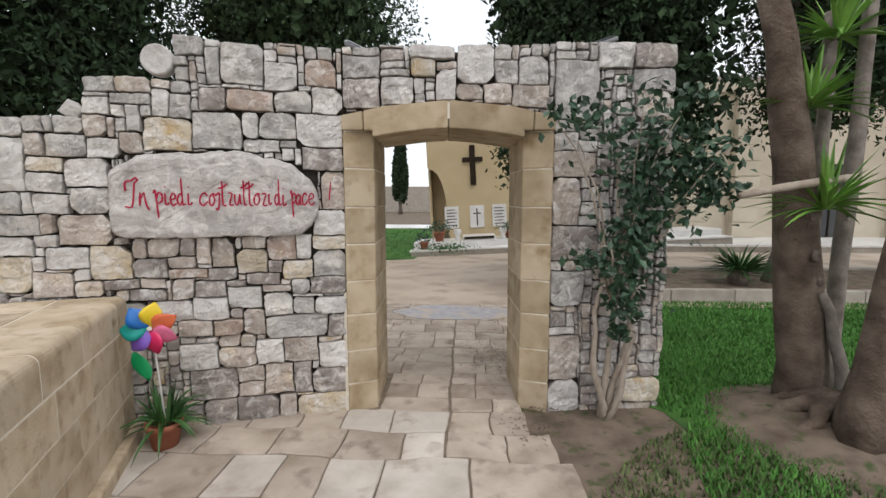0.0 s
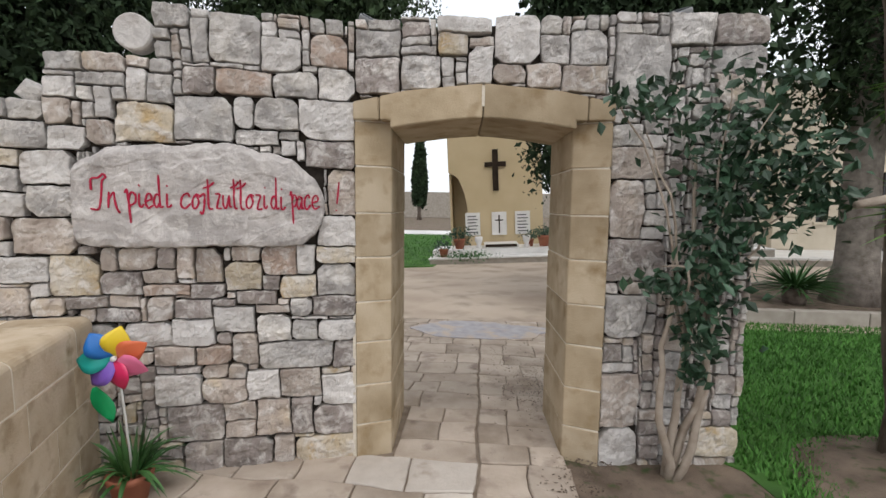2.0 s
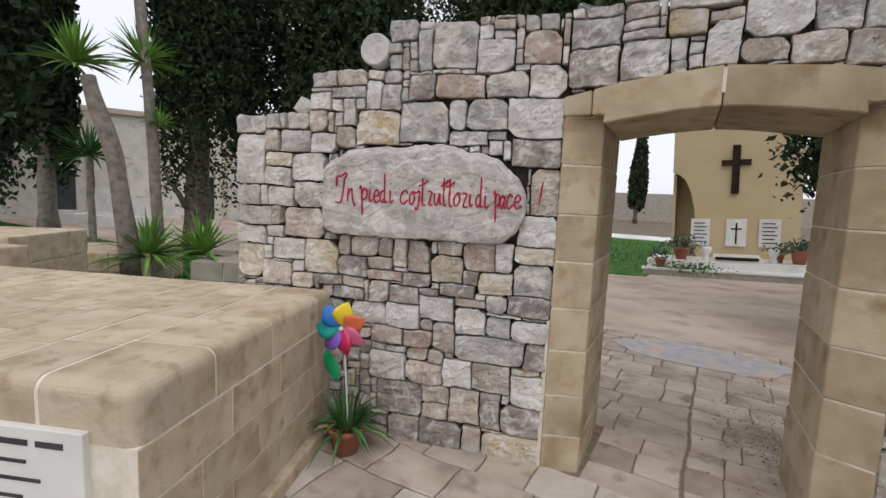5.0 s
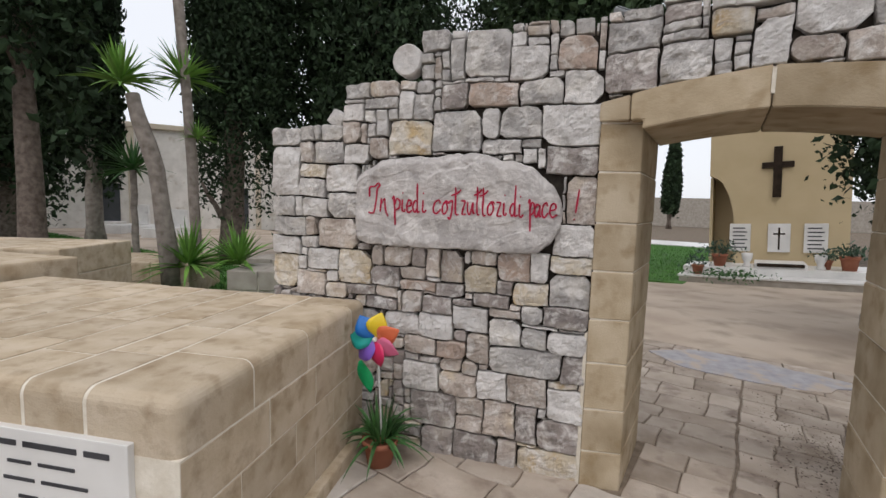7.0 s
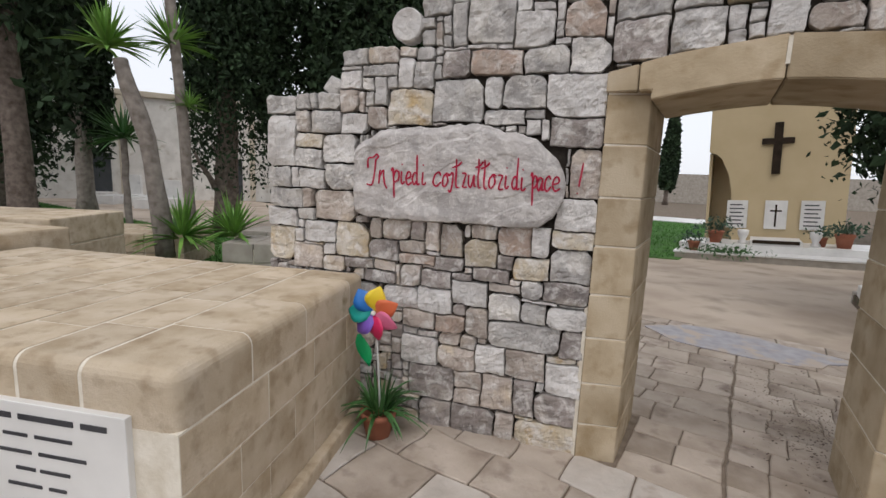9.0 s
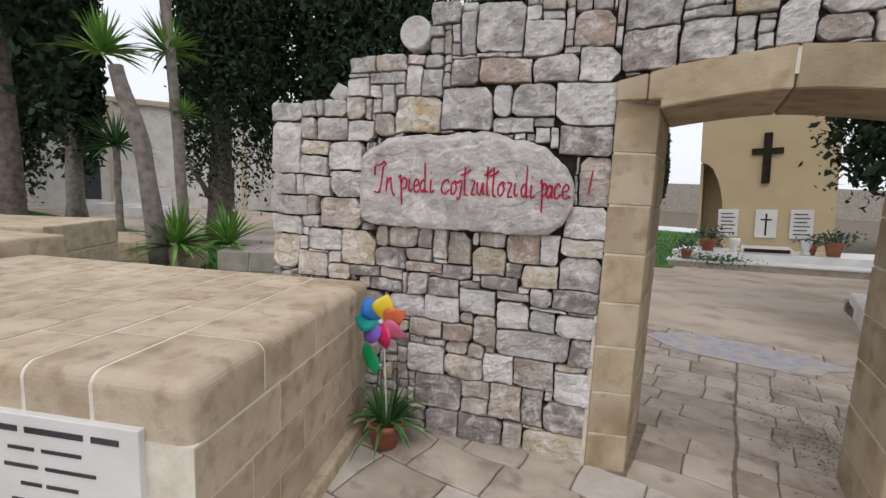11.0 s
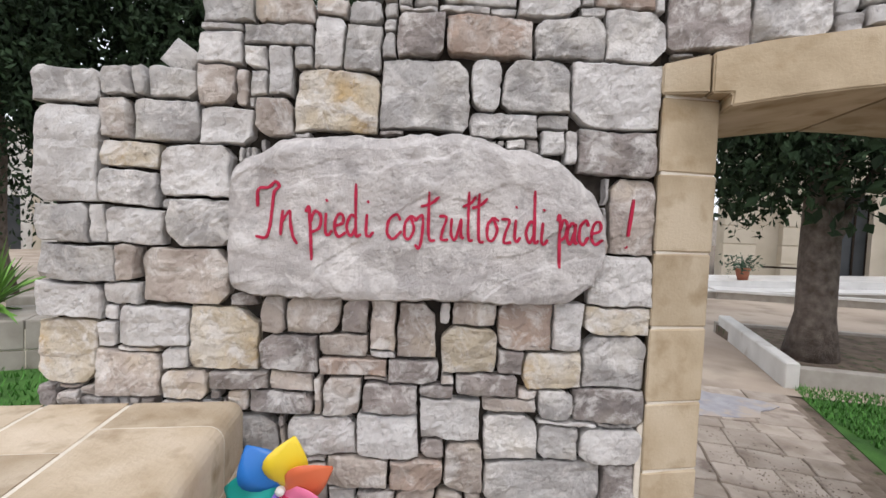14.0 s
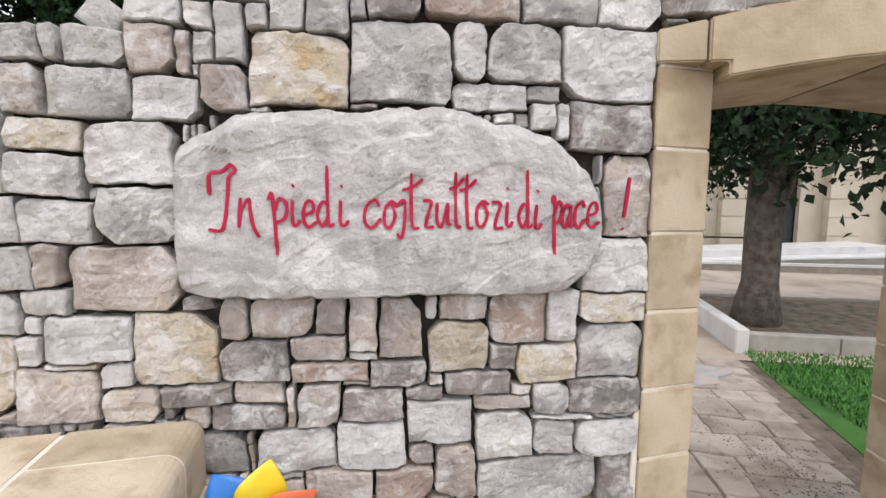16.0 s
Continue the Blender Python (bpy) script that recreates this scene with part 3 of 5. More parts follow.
EAST = [
    (0.02, 2.20, 0.30, 0.38, "g"), (0.62, 2.20, 0.24, 0.16, "p"), (0.60, 2.38, 0.26, 0.14, "g"), (0.58, 2.54, 0.28, 0.14, "d"),
    (0.02, 1.78, 0.28, 0.14, "p"), (0.02, 1.44, 0.16, 0.32, "p"), (0.02, 1.20, 0.30, 0.20, "d"), (0.02, 0.30, 0.18, 0.28, "p"),
    (0.02, 0.02, 0.20, 0.22, "w"), (0.60, 0.10, 0.26, 0.14, "o"), (0.02, 0.86, 0.20, 0.20, "g"), (0.30, 2.52, 0.26, 0.15, "g"),
]

# The slab's own outline, left to right.
SLAB_X = [-1.46, -1.44, -1.38, -1.29, -1.08, -0.95, -0.86, -0.69, -0.62, -0.53, -0.44, -0.36, -0.30, -0.23, -0.19, -0.178]
SLAB_TOP = [1.70, 1.806, 1.836, 1.896, 1.917, 1.909, 1.929, 1.94, 1.921, 1.895, 1.881, 1.861, 1.806, 1.746, 1.675, 1.62]
SLAB_LOW = [1.46, 1.385, 1.366, 1.362, 1.357, 1.358, 1.362, 1.364, 1.363, 1.36, 1.359, 1.36, 1.372, 1.43, 1.51, 1.56]


def free_grid(key):
    """Squares of one centimetre that a stretch of wall has to fill."""
    if key == "l":
        x0, x1 = -2.13, 0.0
    else:
        x0, x1 = 0.0, (DOOR_END if key == "d" else 0.88)
    nx, nz = round((x1 - x0) * 100), 275
    xs = x0 + (np.arange(nx) + 0.5) / 100
    zs = (np.arange(nz) + 0.5) / 100
    X, Z = np.meshgrid(xs, zs, indexing="ij")
    if key == "l":
        top = np.where(X < -1.58, 2.12, np.where(X < -1.06, 2.38, 2.65))
        free = Z < top
        free &= ~((Z < np.interp(X, SLAB_X, SLAB_TOP)) & (Z > np.interp(X, SLAB_X, SLAB_LOW)) & (X > -1.46) & (X < -0.178))
    elif key == "d":
        free = (Z < 2.66 + 0.02 * X) & (Z > 2.305 - 0.125 * np.abs(X - MID))
    else:
        free = Z < 2.70
    return free, x0


def fill(key, known):
    """Set the known stones, then close the rest with stones of chance size."""
    free, x0 = free_grid(key)
    cells = []
    for x, z, w, h, tone in known:
        i, j = max(0, round((x - x0) * 100)), round(z * 100)
        cells.append([i, j, i + round(w * 100), j + round(h * 100), tone])
        free[i:cells[-1][2], j:cells[-1][3]] = False
    for _ in range(3):
        for c in cells:
            i0, j0, i1, j1 = c[:4]
            if i0 > 0 and free[i0 - 1, j0:j1].all():
                c[0] -= 1
            if i1 < free.shape[0] and free[i1, j0:j1].all():
                c[2] += 1
            free[c[0]:c[2], j0:j1] = False
            if j0 > 0 and free[c[0]:c[2], j0 - 1].all():
                c[1] -= 1
            if j1 < free.shape[1] and free[c[0]:c[2], j1].all():
                c[3] += 1
            free[c[0]:c[2], c[1]:c[3]] = False
    for i0, j0, i1, j1, tone in cells:
        lay(key, x0 + i0 / 100, j0 / 100, (i1 - i0) / 100, (j1 - j0) / 100, tone)
    tones = "pdpwpgppdo" if key != "r" else "gdgpdpdg"
    for j in range(free.shape[1]):
        for i in range(free.shape[0]):
            if not free[i, j]:
                continue
            w_max, h_max = random.randint(7, 21), random.randint(5, 13)
            w = 1
            while w < w_max and i + w < free.shape[0] and free[i + w, j]:
                w += 1
            h = 1
            while h < h_max and j + h < free.shape[1] and free[i:i + w, j + h].all():
                h += 1
            free[i:i + w, j:j + h] = False
            if w < 2 or h < 2 or (w * h < 8):
                continue
            tone = random.choice(tones if j < 120 else "gggwgwpdg")
            lay(key, x0 + i / 100, j / 100, w / 100, h / 100, tone, 0.005, random.uniform(-0.008, 0.012))


# ---- doorway of squared sandstone ----
doorway = thing("doorway", DOOR_M, "doorway of squared yellow sandstone blocks with a peaked lintel", "doorway", kind="structure")
JOINTS = [-0.05, 0.25, 0.50, 0.77, 1.02, 1.29, 1.555, 1.83, 2.09]
def jamb(outer, inner, z0, z1, inset=0.0, back=0.70):
    """A block of the jamb, its face splayed back towards the opening."""
    way = 1 if inner > outer else -1
    o, i = outer + way * inset, inner - way * inset
    return plate([(o, -0.022 + inset), (i, 0.06 + inset), (i, back - inset), (o, back - inset)], z0, z1, 0.0 if inset else 0.006)


for outer, inner in ((0.0, 0.205), (DOOR_END, DOOR_END - 0.205)):
    for k in range(len(JOINTS) - 1):
        part("block", jamb(outer, inner + random.uniform(-0.003, 0.003), JOINTS[k] + 0.003, JOINTS[k + 1] - 0.003), TUFA, doorway)
    part("joint_mortar", jamb(outer, inner, 0.0, 2.1, 0.006), LIME, doorway, "pale lime mortar")
for side in (1, -1):
    arch = [(MID - side * (0.003 + (MID - 0.21) * q / 6), 2.108 - 0.06 * (q / 6) ** 1.5) for q in range(7)]
    rest = [(MID - side * (MID - 0.21), 2.093), (MID - side * (MID - 0.148), 2.093), (MID - side * (MID - 0.146), 2.226), (MID - side * (MID - 0.30), 2.257), (MID - side * 0.003, 2.298)]
    part("lintel_block", prism(arch + rest, -0.030, 0.70, 0.006), TUFA, doorway)
    block = [(MID - side * (MID - 0.142), 2.094), (MID - side * (MID - 0.140), 2.224), (MID - side * (MID + 0.008), 2.195), (MID - side * (MID + 0.008), 2.094)]
    part("lintel_end", prism(block, -0.026, 0.70, 0.006), TUFA, doorway)
part("joint_mortar", prism([(MID - 0.008, 2.17), (MID + 0.008, 2.17), (MID + 0.008, 2.285), (MID - 0.008, 2.285)], -0.032, 0.69), LIME, doorway, "pale lime mortar")
part("mortar_strip", prism([(-0.025, 0.02), (0.0, 0.02), (0.0, 0.95), (-0.02, 0.93)], -0.012, 0.05, 0.003), LIME, doorway, "pale strip of lime mortar")

# ---- the inscribed slab ----
plaque = thing("inscribed_slab", pose(-0.8, 0.0, 1.65 + FOOT_Z), "large rough grey stone slab with red painted handwriting, set in the wall", "inscribed stone")


def slab_face(x, z):
    """Depth of the slab's split face at a place of the wall."""
    y = -0.066 + 0.009 * noise.fractal(Vector((x * 5, 2, z * 7)), 1.0, 2.0, 3)
    flake = noise.noise(Vector((x * 4.5 + 2, 7, z * 9 - x * 2)))
    y += 0.005 * max(0.0, min(1.0, (flake - 0.2) / 0.05))
    ridge = z - 1.80 - 0.24 * (x + 0.95) + 0.025 * noise.noise(Vector((x * 14, 3, 1)))
    if -1.05 < x < -0.55:
        y += 0.010 * max(0.0, min(1.0, ridge / 0.012)) * min(1.0, (x + 1.05) / 0.1, (-0.55 - x) / 0.1)
    return y + 0.014 * max(0.0, noise.noise(Vector((x * 3.2, 5, z * 6 + x * 2.5))) - 0.12)


NX, NZ = 150, 62
verts, faces = [], []
for j in range(NZ + 1):
    for i in range(NX + 1):
        x = -1.46 + 1.282 * i / NX
        low, top = np.interp(x, SLAB_X, SLAB_LOW), np.interp(x, SLAB_X, SLAB_TOP)
        low += 0.008 * noise.fractal(Vector((x * 16, 0, 3)), 0.8, 2.1, 3)
        top += 0.010 * noise.fractal(Vector((x * 14, 0, 9)), 0.8, 2.1, 3)
        b = j / NZ
        z = low + (top - low) * b
        a = min(b * (top - low), (1 - b) * (top - low), x + 1.46, -0.178 - x)
        y = slab_face(x, z) + 0.020 * max(0.0, 1 - a / 0.008) ** 2 + 0.010 * max(0.0, 1 - a / 0.04) * (1 + noise.noise(Vector((x * 11, z * 11, 4))))
        y += 0.45 * max(0.0, z - top + 0.045 + 0.03 * noise.noise(Vector((x * 7, 6, 2))))
        y += 0.0028 * noise.fractal(Vector((x * 22, 4, z * 26 + x * 4)), 0.8, 2.2, 4)
        verts.append((x + 0.8, y, z - 1.65))
for j in range(NZ):
    for i in range(NX):
        a = j * (NX + 1) + i
        faces.append((a, a + 1, a + NX + 2, a + NX + 1))
row = NX + 1
rim = list(range(row)) + [j * row + NX for j in range(1, NZ + 1)] + [NZ * row + i for i in range(NX - 1, -1, -1)] + [j * row for j in range(NZ - 1, 0, -1)]
first = len(verts)
for k in rim:
    verts.append((verts[k][0] * 0.99, 0.06, verts[k][2] * 0.97))
for k in range(len(rim)):
    k2 = (k + 1) % len(rim)
    faces.append((rim[k2], rim[k], first + k, first + k2))
slab_ob = piece("slab", verts, faces, SLAB, plaque)


# handwriting: strokes of each letter, from the foot line (0) to the top of a small letter (1)
HAND = {}
HAND["I"] = [[(-0.05, 1.1), (0.0, 1.85), (0.5, 1.95), (0.85, 2.2), (1.05, 2.0), (0.8, 1.75), (0.7, 1.0), (0.6, 0.2), (0.4, -0.2), (-0.1, -0.15)]]
HAND["n"] = [[(0.1, 1.0), (0.0, -0.1)], [(0.05, 0.45), (0.5, 0.95), (0.6, 0.4), (0.75, -0.1), (1.0, -0.45)]]
HAND["p"] = [[(0.0, 0.95), (0.2, 1.2), (0.3, 0.6), (0.45, -1.1)], [(0.3, 0.5), (0.6, 1.0), (1.0, 0.8), (0.9, 0.3), (0.4, 0.1)]]
HAND["i"] = [[(0.3, 0.95), (0.25, 0.15), (0.6, 0.0), (1.0, 0.2)], [(0.3, 1.45), (0.5, 1.5)]]
HAND["e"] = [[(0.1, 0.45), (0.75, 0.6), (0.7, 0.95), (0.3, 0.9), (0.1, 0.4), (0.4, 0.0), (1.0, 0.2)]]
HAND["d"] = [[(0.7, 0.75), (0.3, 0.9), (0.0, 0.4), (0.3, 0.0), (0.65, 0.4)], [(0.6, 2.25), (0.62, 0.3), (0.75, 0.0), (1.0, 0.1)]]
HAND["c"] = [[(0.9, 0.75), (0.65, 1.0), (0.15, 0.75), (0.05, 0.2), (0.45, -0.05), (1.0, 0.3)]]
HAND["o"] = [[(0.6, 1.0), (0.15, 0.65), (0.15, 0.1), (0.55, 0.0), (0.9, 0.45), (0.6, 0.95), (1.05, 0.85)]]
HAND["s"] = [[(0.0, 0.8), (0.7, 1.05), (0.75, 0.3), (0.5, -0.35), (0.1, -0.2)]]
HAND["t"] = [[(0.45, 2.05), (0.5, 0.15), (0.95, -0.05)], [(-0.1, 1.4), (0.6, 1.55), (1.15, 1.85)]]
HAND["r"] = [[(0.05, 1.0), (0.75, 0.95), (0.45, 0.4), (0.35, 0.0), (1.0, 0.0)]]
HAND["u"] = [[(0.1, 0.9), (0.1, 0.2), (0.4, 0.0), (0.75, 0.9)], [(0.75, 0.9), (0.78, 0.15), (1.0, 0.05)]]
HAND["a"] = [[(0.7, 0.8), (0.3, 0.9), (0.0, 0.4), (0.3, 0.0), (0.7, 0.6)], [(0.72, 0.9), (0.72, 0.1), (1.0, 0.1)]]
HAND["!"] = [[(0.85, 1.75), (0.6, 1.0), (0.35, 0.25)], [(0.1, -0.15), (0.25, -0.2)]]


def stroke(points, x0, x1, foot, size, deep, seed):
    """A brushed line through points, laid on the stone and a little uneven in width."""
    pts = [Vector((x0 + (x1 - x0) * a, foot + b * size)) for a, b in points]
    pts = [pts[0] * 2 - pts[1]] + pts + [pts[-1] * 2 - pts[-2]]
    line = []
    for k in range(1, len(pts) - 2):
        p0, p1, p2, p3 = pts[k - 1:k + 3]
        for q in range(7):
            t = q / 7
            line.append(0.5 * (2 * p1 + (p2 - p0) * t + (2 * p0 - 5 * p1 + 4 * p2 - p3) * t * t + (3 * p1 - p0 - 3 * p2 + p3) * t ** 3))
    line.append(pts[-2])
    verts, faces = [], []
    for k, c in enumerate(line):
        way = (line[min(k + 1, len(line) - 1)] - line[max(k - 1, 0)]).normalized()
        side = Vector((-way.y, way.x)) * (0.0047 + 0.0016 * noise.noise(Vector((k * 0.35, seed, 0)))) * (0.6 if k in (0, len(line) - 1) else 1.0)
        for e, sink in ((-1, 0.012), (-1, 0.0), (1, 0.0), (1, 0.012)):
            p = c + side * e
            verts.append((p.x + 0.8, (slab_face(p.x, p.y) if deep is None else deep) - 0.0055 + sink, p.y - 1.65))
    for k in range(len(line) - 1):
        for q in range(3):
            a = k * 4 + q
            faces.append((a, a + 1, a + 5, a + 4))
    return verts, faces


def letter(ch, x0, x1, foot, size=0.077, deep=None):
    """One painted letter: all its strokes in one mesh."""
    verts, faces = [], []
    for k, points in enumerate(HAND[ch]):
        v, f = stroke(points, x0, x1, foot, size, deep, x0 * 31 + k)
        faces += [tuple(q + len(verts) for q in face) for face in f]
        verts += v
    return piece("letter", verts, faces, RED, plaque)


# each letter's start and end along the wall
WORDS = [
    ("I", -1.352, -1.288), ("n", -1.277, -1.222), ("p", -1.196, -1.146), ("i", -1.138, -1.109), ("e", -1.105, -1.063), ("d", -1.061, -1.012), ("i", -1.004, -0.971),
    ("c", -0.928, -0.878), ("o", -0.873, -0.833), ("s", -0.836, -0.800), ("t", -0.812, -0.763), ("r", -0.757, -0.722), ("u", -0.718, -0.669), ("t", -0.674, -0.638), ("t", -0.642, -0.601),
    ("o", -0.598, -0.556), ("r", -0.549, -0.511), ("i", -0.507, -0.482), ("d", -0.464, -0.420), ("i", -0.418, -0.389), ("p", -0.362, -0.328), ("a", -0.326, -0.288), ("c", -0.286, -0.252), ("e", -0.248, -0.202),
]
for ch, x0, x1 in WORDS:
    letter(ch, x0, x1, 1.576 + random.uniform(-0.004, 0.004))
letter("!", -0.117, -0.090, 1.585, 0.085, -0.036)

# masonry of the three stretches, with the slab left open
round_stone = lathe([(0.001, 0.0), (0.088, 0.0), (0.096, 0.008), (0.096, 0.09), (0.088, 0.10), (0.001, 0.10)], 28)
disc = piece("round_stone", round_stone[0], round_stone[1], WHITE, None)
disc.matrix_world = pose(-1.15, 0.1, 2.50 + FOOT_Z, 90, 0, 0)
tagged(disc, "pale round stone disc standing on the wall's step", "round stone")
peak = piece("peaked_stone", *stone_mesh(0.12, 0.10, 91.0, 0.0, 0.12, bent=False), GREY, None, smooth=True)
peak.matrix_world = pose(-1.66, 0.03, 2.165 + FOOT_Z, 0, 38, 0)
tagged(peak, "small jagged grey stone on the wall's step", "stone")

# ---- spotlight fittings on the wall ----
def floodlight(m):
    ob = thing("floodlight", m, "small grey metal floodlight on top of the wall", "floodlight", "floodlights on the wall")
    part("housing", box(-0.11, 0.11, -0.06, 0.06, 0.03, 0.06, 0.008), STEEL, ob)
    part("bracket", box(-0.012, 0.012, -0.012, 0.012, -0.02, 0.04), STEEL, ob)
    part("lens", box(-0.095, 0.095, -0.05, 0.05, 0.061, 0.066), DARKGLASS, ob, "dark glass")
    return ob


lamp = floodlight(DOOR_M @ pose(0.06, 0.25, 2.66) @ pose(0, 0, 0.02, 25, 20, 20))
copy_thing(lamp, RIGHT_M @ pose(0.42, 0.22, 2.70) @ pose(0, 0, 0.02, 20, -18, -10))

# ---- tomb of sandstone blocks beside the path ----
tomb = thing("tomb", pose(-1.42, 0.0, FOOT_Z, 0, 0, 7.2), "low masonry tomb of weathered yellow sandstone blocks with rounded edges", "tomb")
TL, TW = 2.6, 1.6
part("kerb", box(-TL, 0.06, -TW - 0.06, 0.0, 0.0, 0.13, 0.02), TOMB, tomb, "sandstone footing")
part("core", box(-TL + 0.01, 0.0005, -TW - 0.0005, -0.02, 0.1, 0.78), LIME, tomb, "pale lime mortar")
def round_edges(bm, tl=TL, tw=TW):
    """Round the free upper edges and the free corner of the tomb's top."""
    x_max, y_min, z_max = max(v.co.x for v in bm.verts), min(v.co.y for v in bm.verts), max(v.co.z for v in bm.verts)
    side = lambda v: x_max > -0.02 and v.co.x > x_max - 0.001
    front = lambda v: y_min < -tw + 0.02 and v.co.y < y_min + 0.001
    high = lambda v: v.co.z > z_max - 0.001
    out = [e for e in bm.edges if all(high(v) and side(v) for v in e.verts) or all(high(v) and front(v) for v in e.verts) or all(side(v) and front(v) for v in e.verts)]
    if out:
        bmesh.ops.bevel(bm, geom=out, offset=0.05, segments=5, affect="EDGES", profile=0.5)
    return bm


part("core_top", round_edges(box(-TL + 0.02, -0.12, -TW + 0.001, -0.02, 0.778, 0.9828)), LIME, tomb, "pale lime mortar")
part("core_side", round_edges(box(-0.2, -0.001, -TW + 0.12, -0.02, 0.778, 0.9826)), LIME, tomb, "pale lime mortar")
edges = [0.0, -0.36, -0.62, -0.89, -1.16, -1.46, -1.75, -2.03, -2.32, -TL]
for s in range(len(edges) - 1):
    cuts = [0.0, -0.2 - 0.14 * (s % 3), -0.75 - 0.1 * (s % 2), -1.2 - 0.06 * (s % 3), -TW]
    for a, b in zip(cuts, cuts[1:]):
        bm = box(edges[s + 1] + 0.008, edges[s] - (0.008 if s else 0), b + (0.005 if b > -TW else 0), a - 0.005, 0.775, 0.985 + random.uniform(-0.001, 0.0015))
        round_edges(bm)
        part("block", bm, TOMB, tomb)
for c in range(3):
    z0, z1 = 0.13 + c * 0.215, 0.13 + (c + 1) * 0.215
    cuts = [0.0] + [-0.25 - 0.42 * k - 0.2 * (c % 2) for k in range(3)] + [-TW]
    for a, b in zip(cuts, cuts[1:]):
        if a - b > 0.02:
            part("block", box(-0.2, random.uniform(0.0015, 0.004), b + 0.003, a - 0.003, z0 + 0.003, z1 - 0.003, 0.004), TOMB, tomb)
    cuts = [-0.2] + [-0.5 - 0.45 * k - 0.22 * (c % 2) for k in range(4)] + [-TL]
    for a, b in zip(cuts, cuts[1:]):
        part("block", box(b + 0.003, a - 0.003, -TW - random.uniform(0.0015, 0.004), -TW + 0.2, z0 + 0.003, z1 - 0.003, 0.004), TOMB, tomb)
tablet = part("plaque", box(-0.78, -0.17, -TW - 0.025, -TW + 0.01, 0.26, 0.825, 0.004), MARBLE, tomb, "white marble name plaque")
for k, words in enumerate((((-0.72, -0.62), (-0.59, -0.37), (-0.34, -0.24)), ((-0.66, -0.56), (-0.53, -0.38)), ((-0.68, -0.55), (-0.52, -0.33)), ((-0.62, -0.54), (-0.52, -0.40)), ((-0.66, -0.52), (-0.49, -0.42)), ((-0.6, -0.48), (-0.45, -0.34)))):
    for a, b in words:
        part("text_bar", box(a, b, -TW - 0.028, -TW - 0.02, 0.765 - k * 0.062, 0.777 - k * 0.062 + (0.008 if k == 0 else 0)), BLACK, tablet)

# ---- pinwheel and potted plant ----
pin = thing("toy_pinwheel", pose(-1.20, -0.25, 0.115), "rainbow plastic toy pinwheel on a thin stick in a flower pot", "pinwheel")
piece("stick", *tube([(0.04, 0.02, 0.06), (0, 0.02, 0.66)], [0.006, 0.005], 8), MARBLE, pin)
piece("hub", *lathe([(0.001, 0), (0.014, 0.0), (0.014, 0.02), (0.001, 0.026)], 12), MARBLE, pin).matrix_local = pose(0, 0.0, 0.66, 90, 0, 0)
order = ["yellow", "orange", "pink", "red", "violet", "teal", "blue"]
for k, colour in enumerate(order):
    a0 = radians(70 - k * 51.4)
    verts, faces = [], []
    for i in range(9):
        s = i / 8
        r = 0.012 + 0.155 * s
        wide = 0.06 * math.sin(math.pi * min(1, 0.12 + s * 0.88)) + 0.004
        for q in range(5):
            w = q / 4 - 0.5
            lift = -0.045 * math.sin(math.pi * s) * (0.5 + w) - 0.005
            x, z = r, (w * 2) * wide + 0.02 * s
            verts.append((x * math.cos(a0) - z * math.sin(a0), lift, x * math.sin(a0) + z * math.cos(a0) + 0.66))
    for i in range(8):
        for q in range(4):
            a = i * 5 + q
            faces.append((a, a + 1, a + 6, a + 5))
    blade = piece("blade", verts, faces, PETALS[colour], pin, colour + " plastic blade", smooth=True)
    sol = blade.modifiers.new("thickness", "SOLIDIFY")
    sol.thickness = 0.0015
verts, faces = [], []
for i in range(8):
    s = i / 7
    for q in range(3):
        w = (q - 1) * 0.05 * math.sin(math.pi * min(1, 0.08 + 0.92 * s))
        verts.append((-0.015 - 0.07 * (1 - s) + w, -0.01 - 0.015 * abs(q - 1), 0.33 + 0.19 * (1 - s)))
for i in range(7):
    for q in range(2):
        a = i * 3 + q
        faces.append((a, a + 1, a + 4, a + 3))
leafy = piece("leaf", verts, faces, PETALS["green"], pin, "green plastic leaf", smooth=True)
leafy.modifiers.new("thickness", "SOLIDIFY").thickness = 0.0015


def blades(n, length, width, rng, spread=(0.2, 1.4), droop=0.5, base=0.02):
    """Long narrow leaves that rise from one heart and bow outwards."""
    verts, faces = [], []
    for k in range(n):
        a = rng.uniform(0, 2 * math.pi)
        tilt = rng.uniform(*spread)
        L = length * rng.uniform(0.7, 1.1)
        way = Vector((math.cos(a) * math.sin(tilt), math.sin(a) * math.sin(tilt), math.cos(tilt)))
        side = Vector((-math.sin(a), math.cos(a), 0)) * width
        at = Vector((math.cos(a) * base, math.sin(a) * base, rng.uniform(-base, base)))
        first = len(verts)
        for i in range(6):
            s = i / 5
            wide = (0.6 + 1.2 * s) if s < 0.3 else (1.0 - ((s - 0.3) / 0.7) ** 1.6)
            c = at + way * (L * s) + Vector((0, 0, -droop * L * s * s * math.sin(tilt)))
            fold = way.cross(side).normalized() * width * 0.35 * max(wide, 0.03)
            verts += [c - side * max(wide, 0.03) * 0.5 + fold, c, c + side * max(wide, 0.03) * 0.5 + fold]
        for i in range(5):
            for q in range(2):
                p = first + i * 3 + q
                faces.append((p, p + 1, p + 4, p + 3))
    return verts, faces


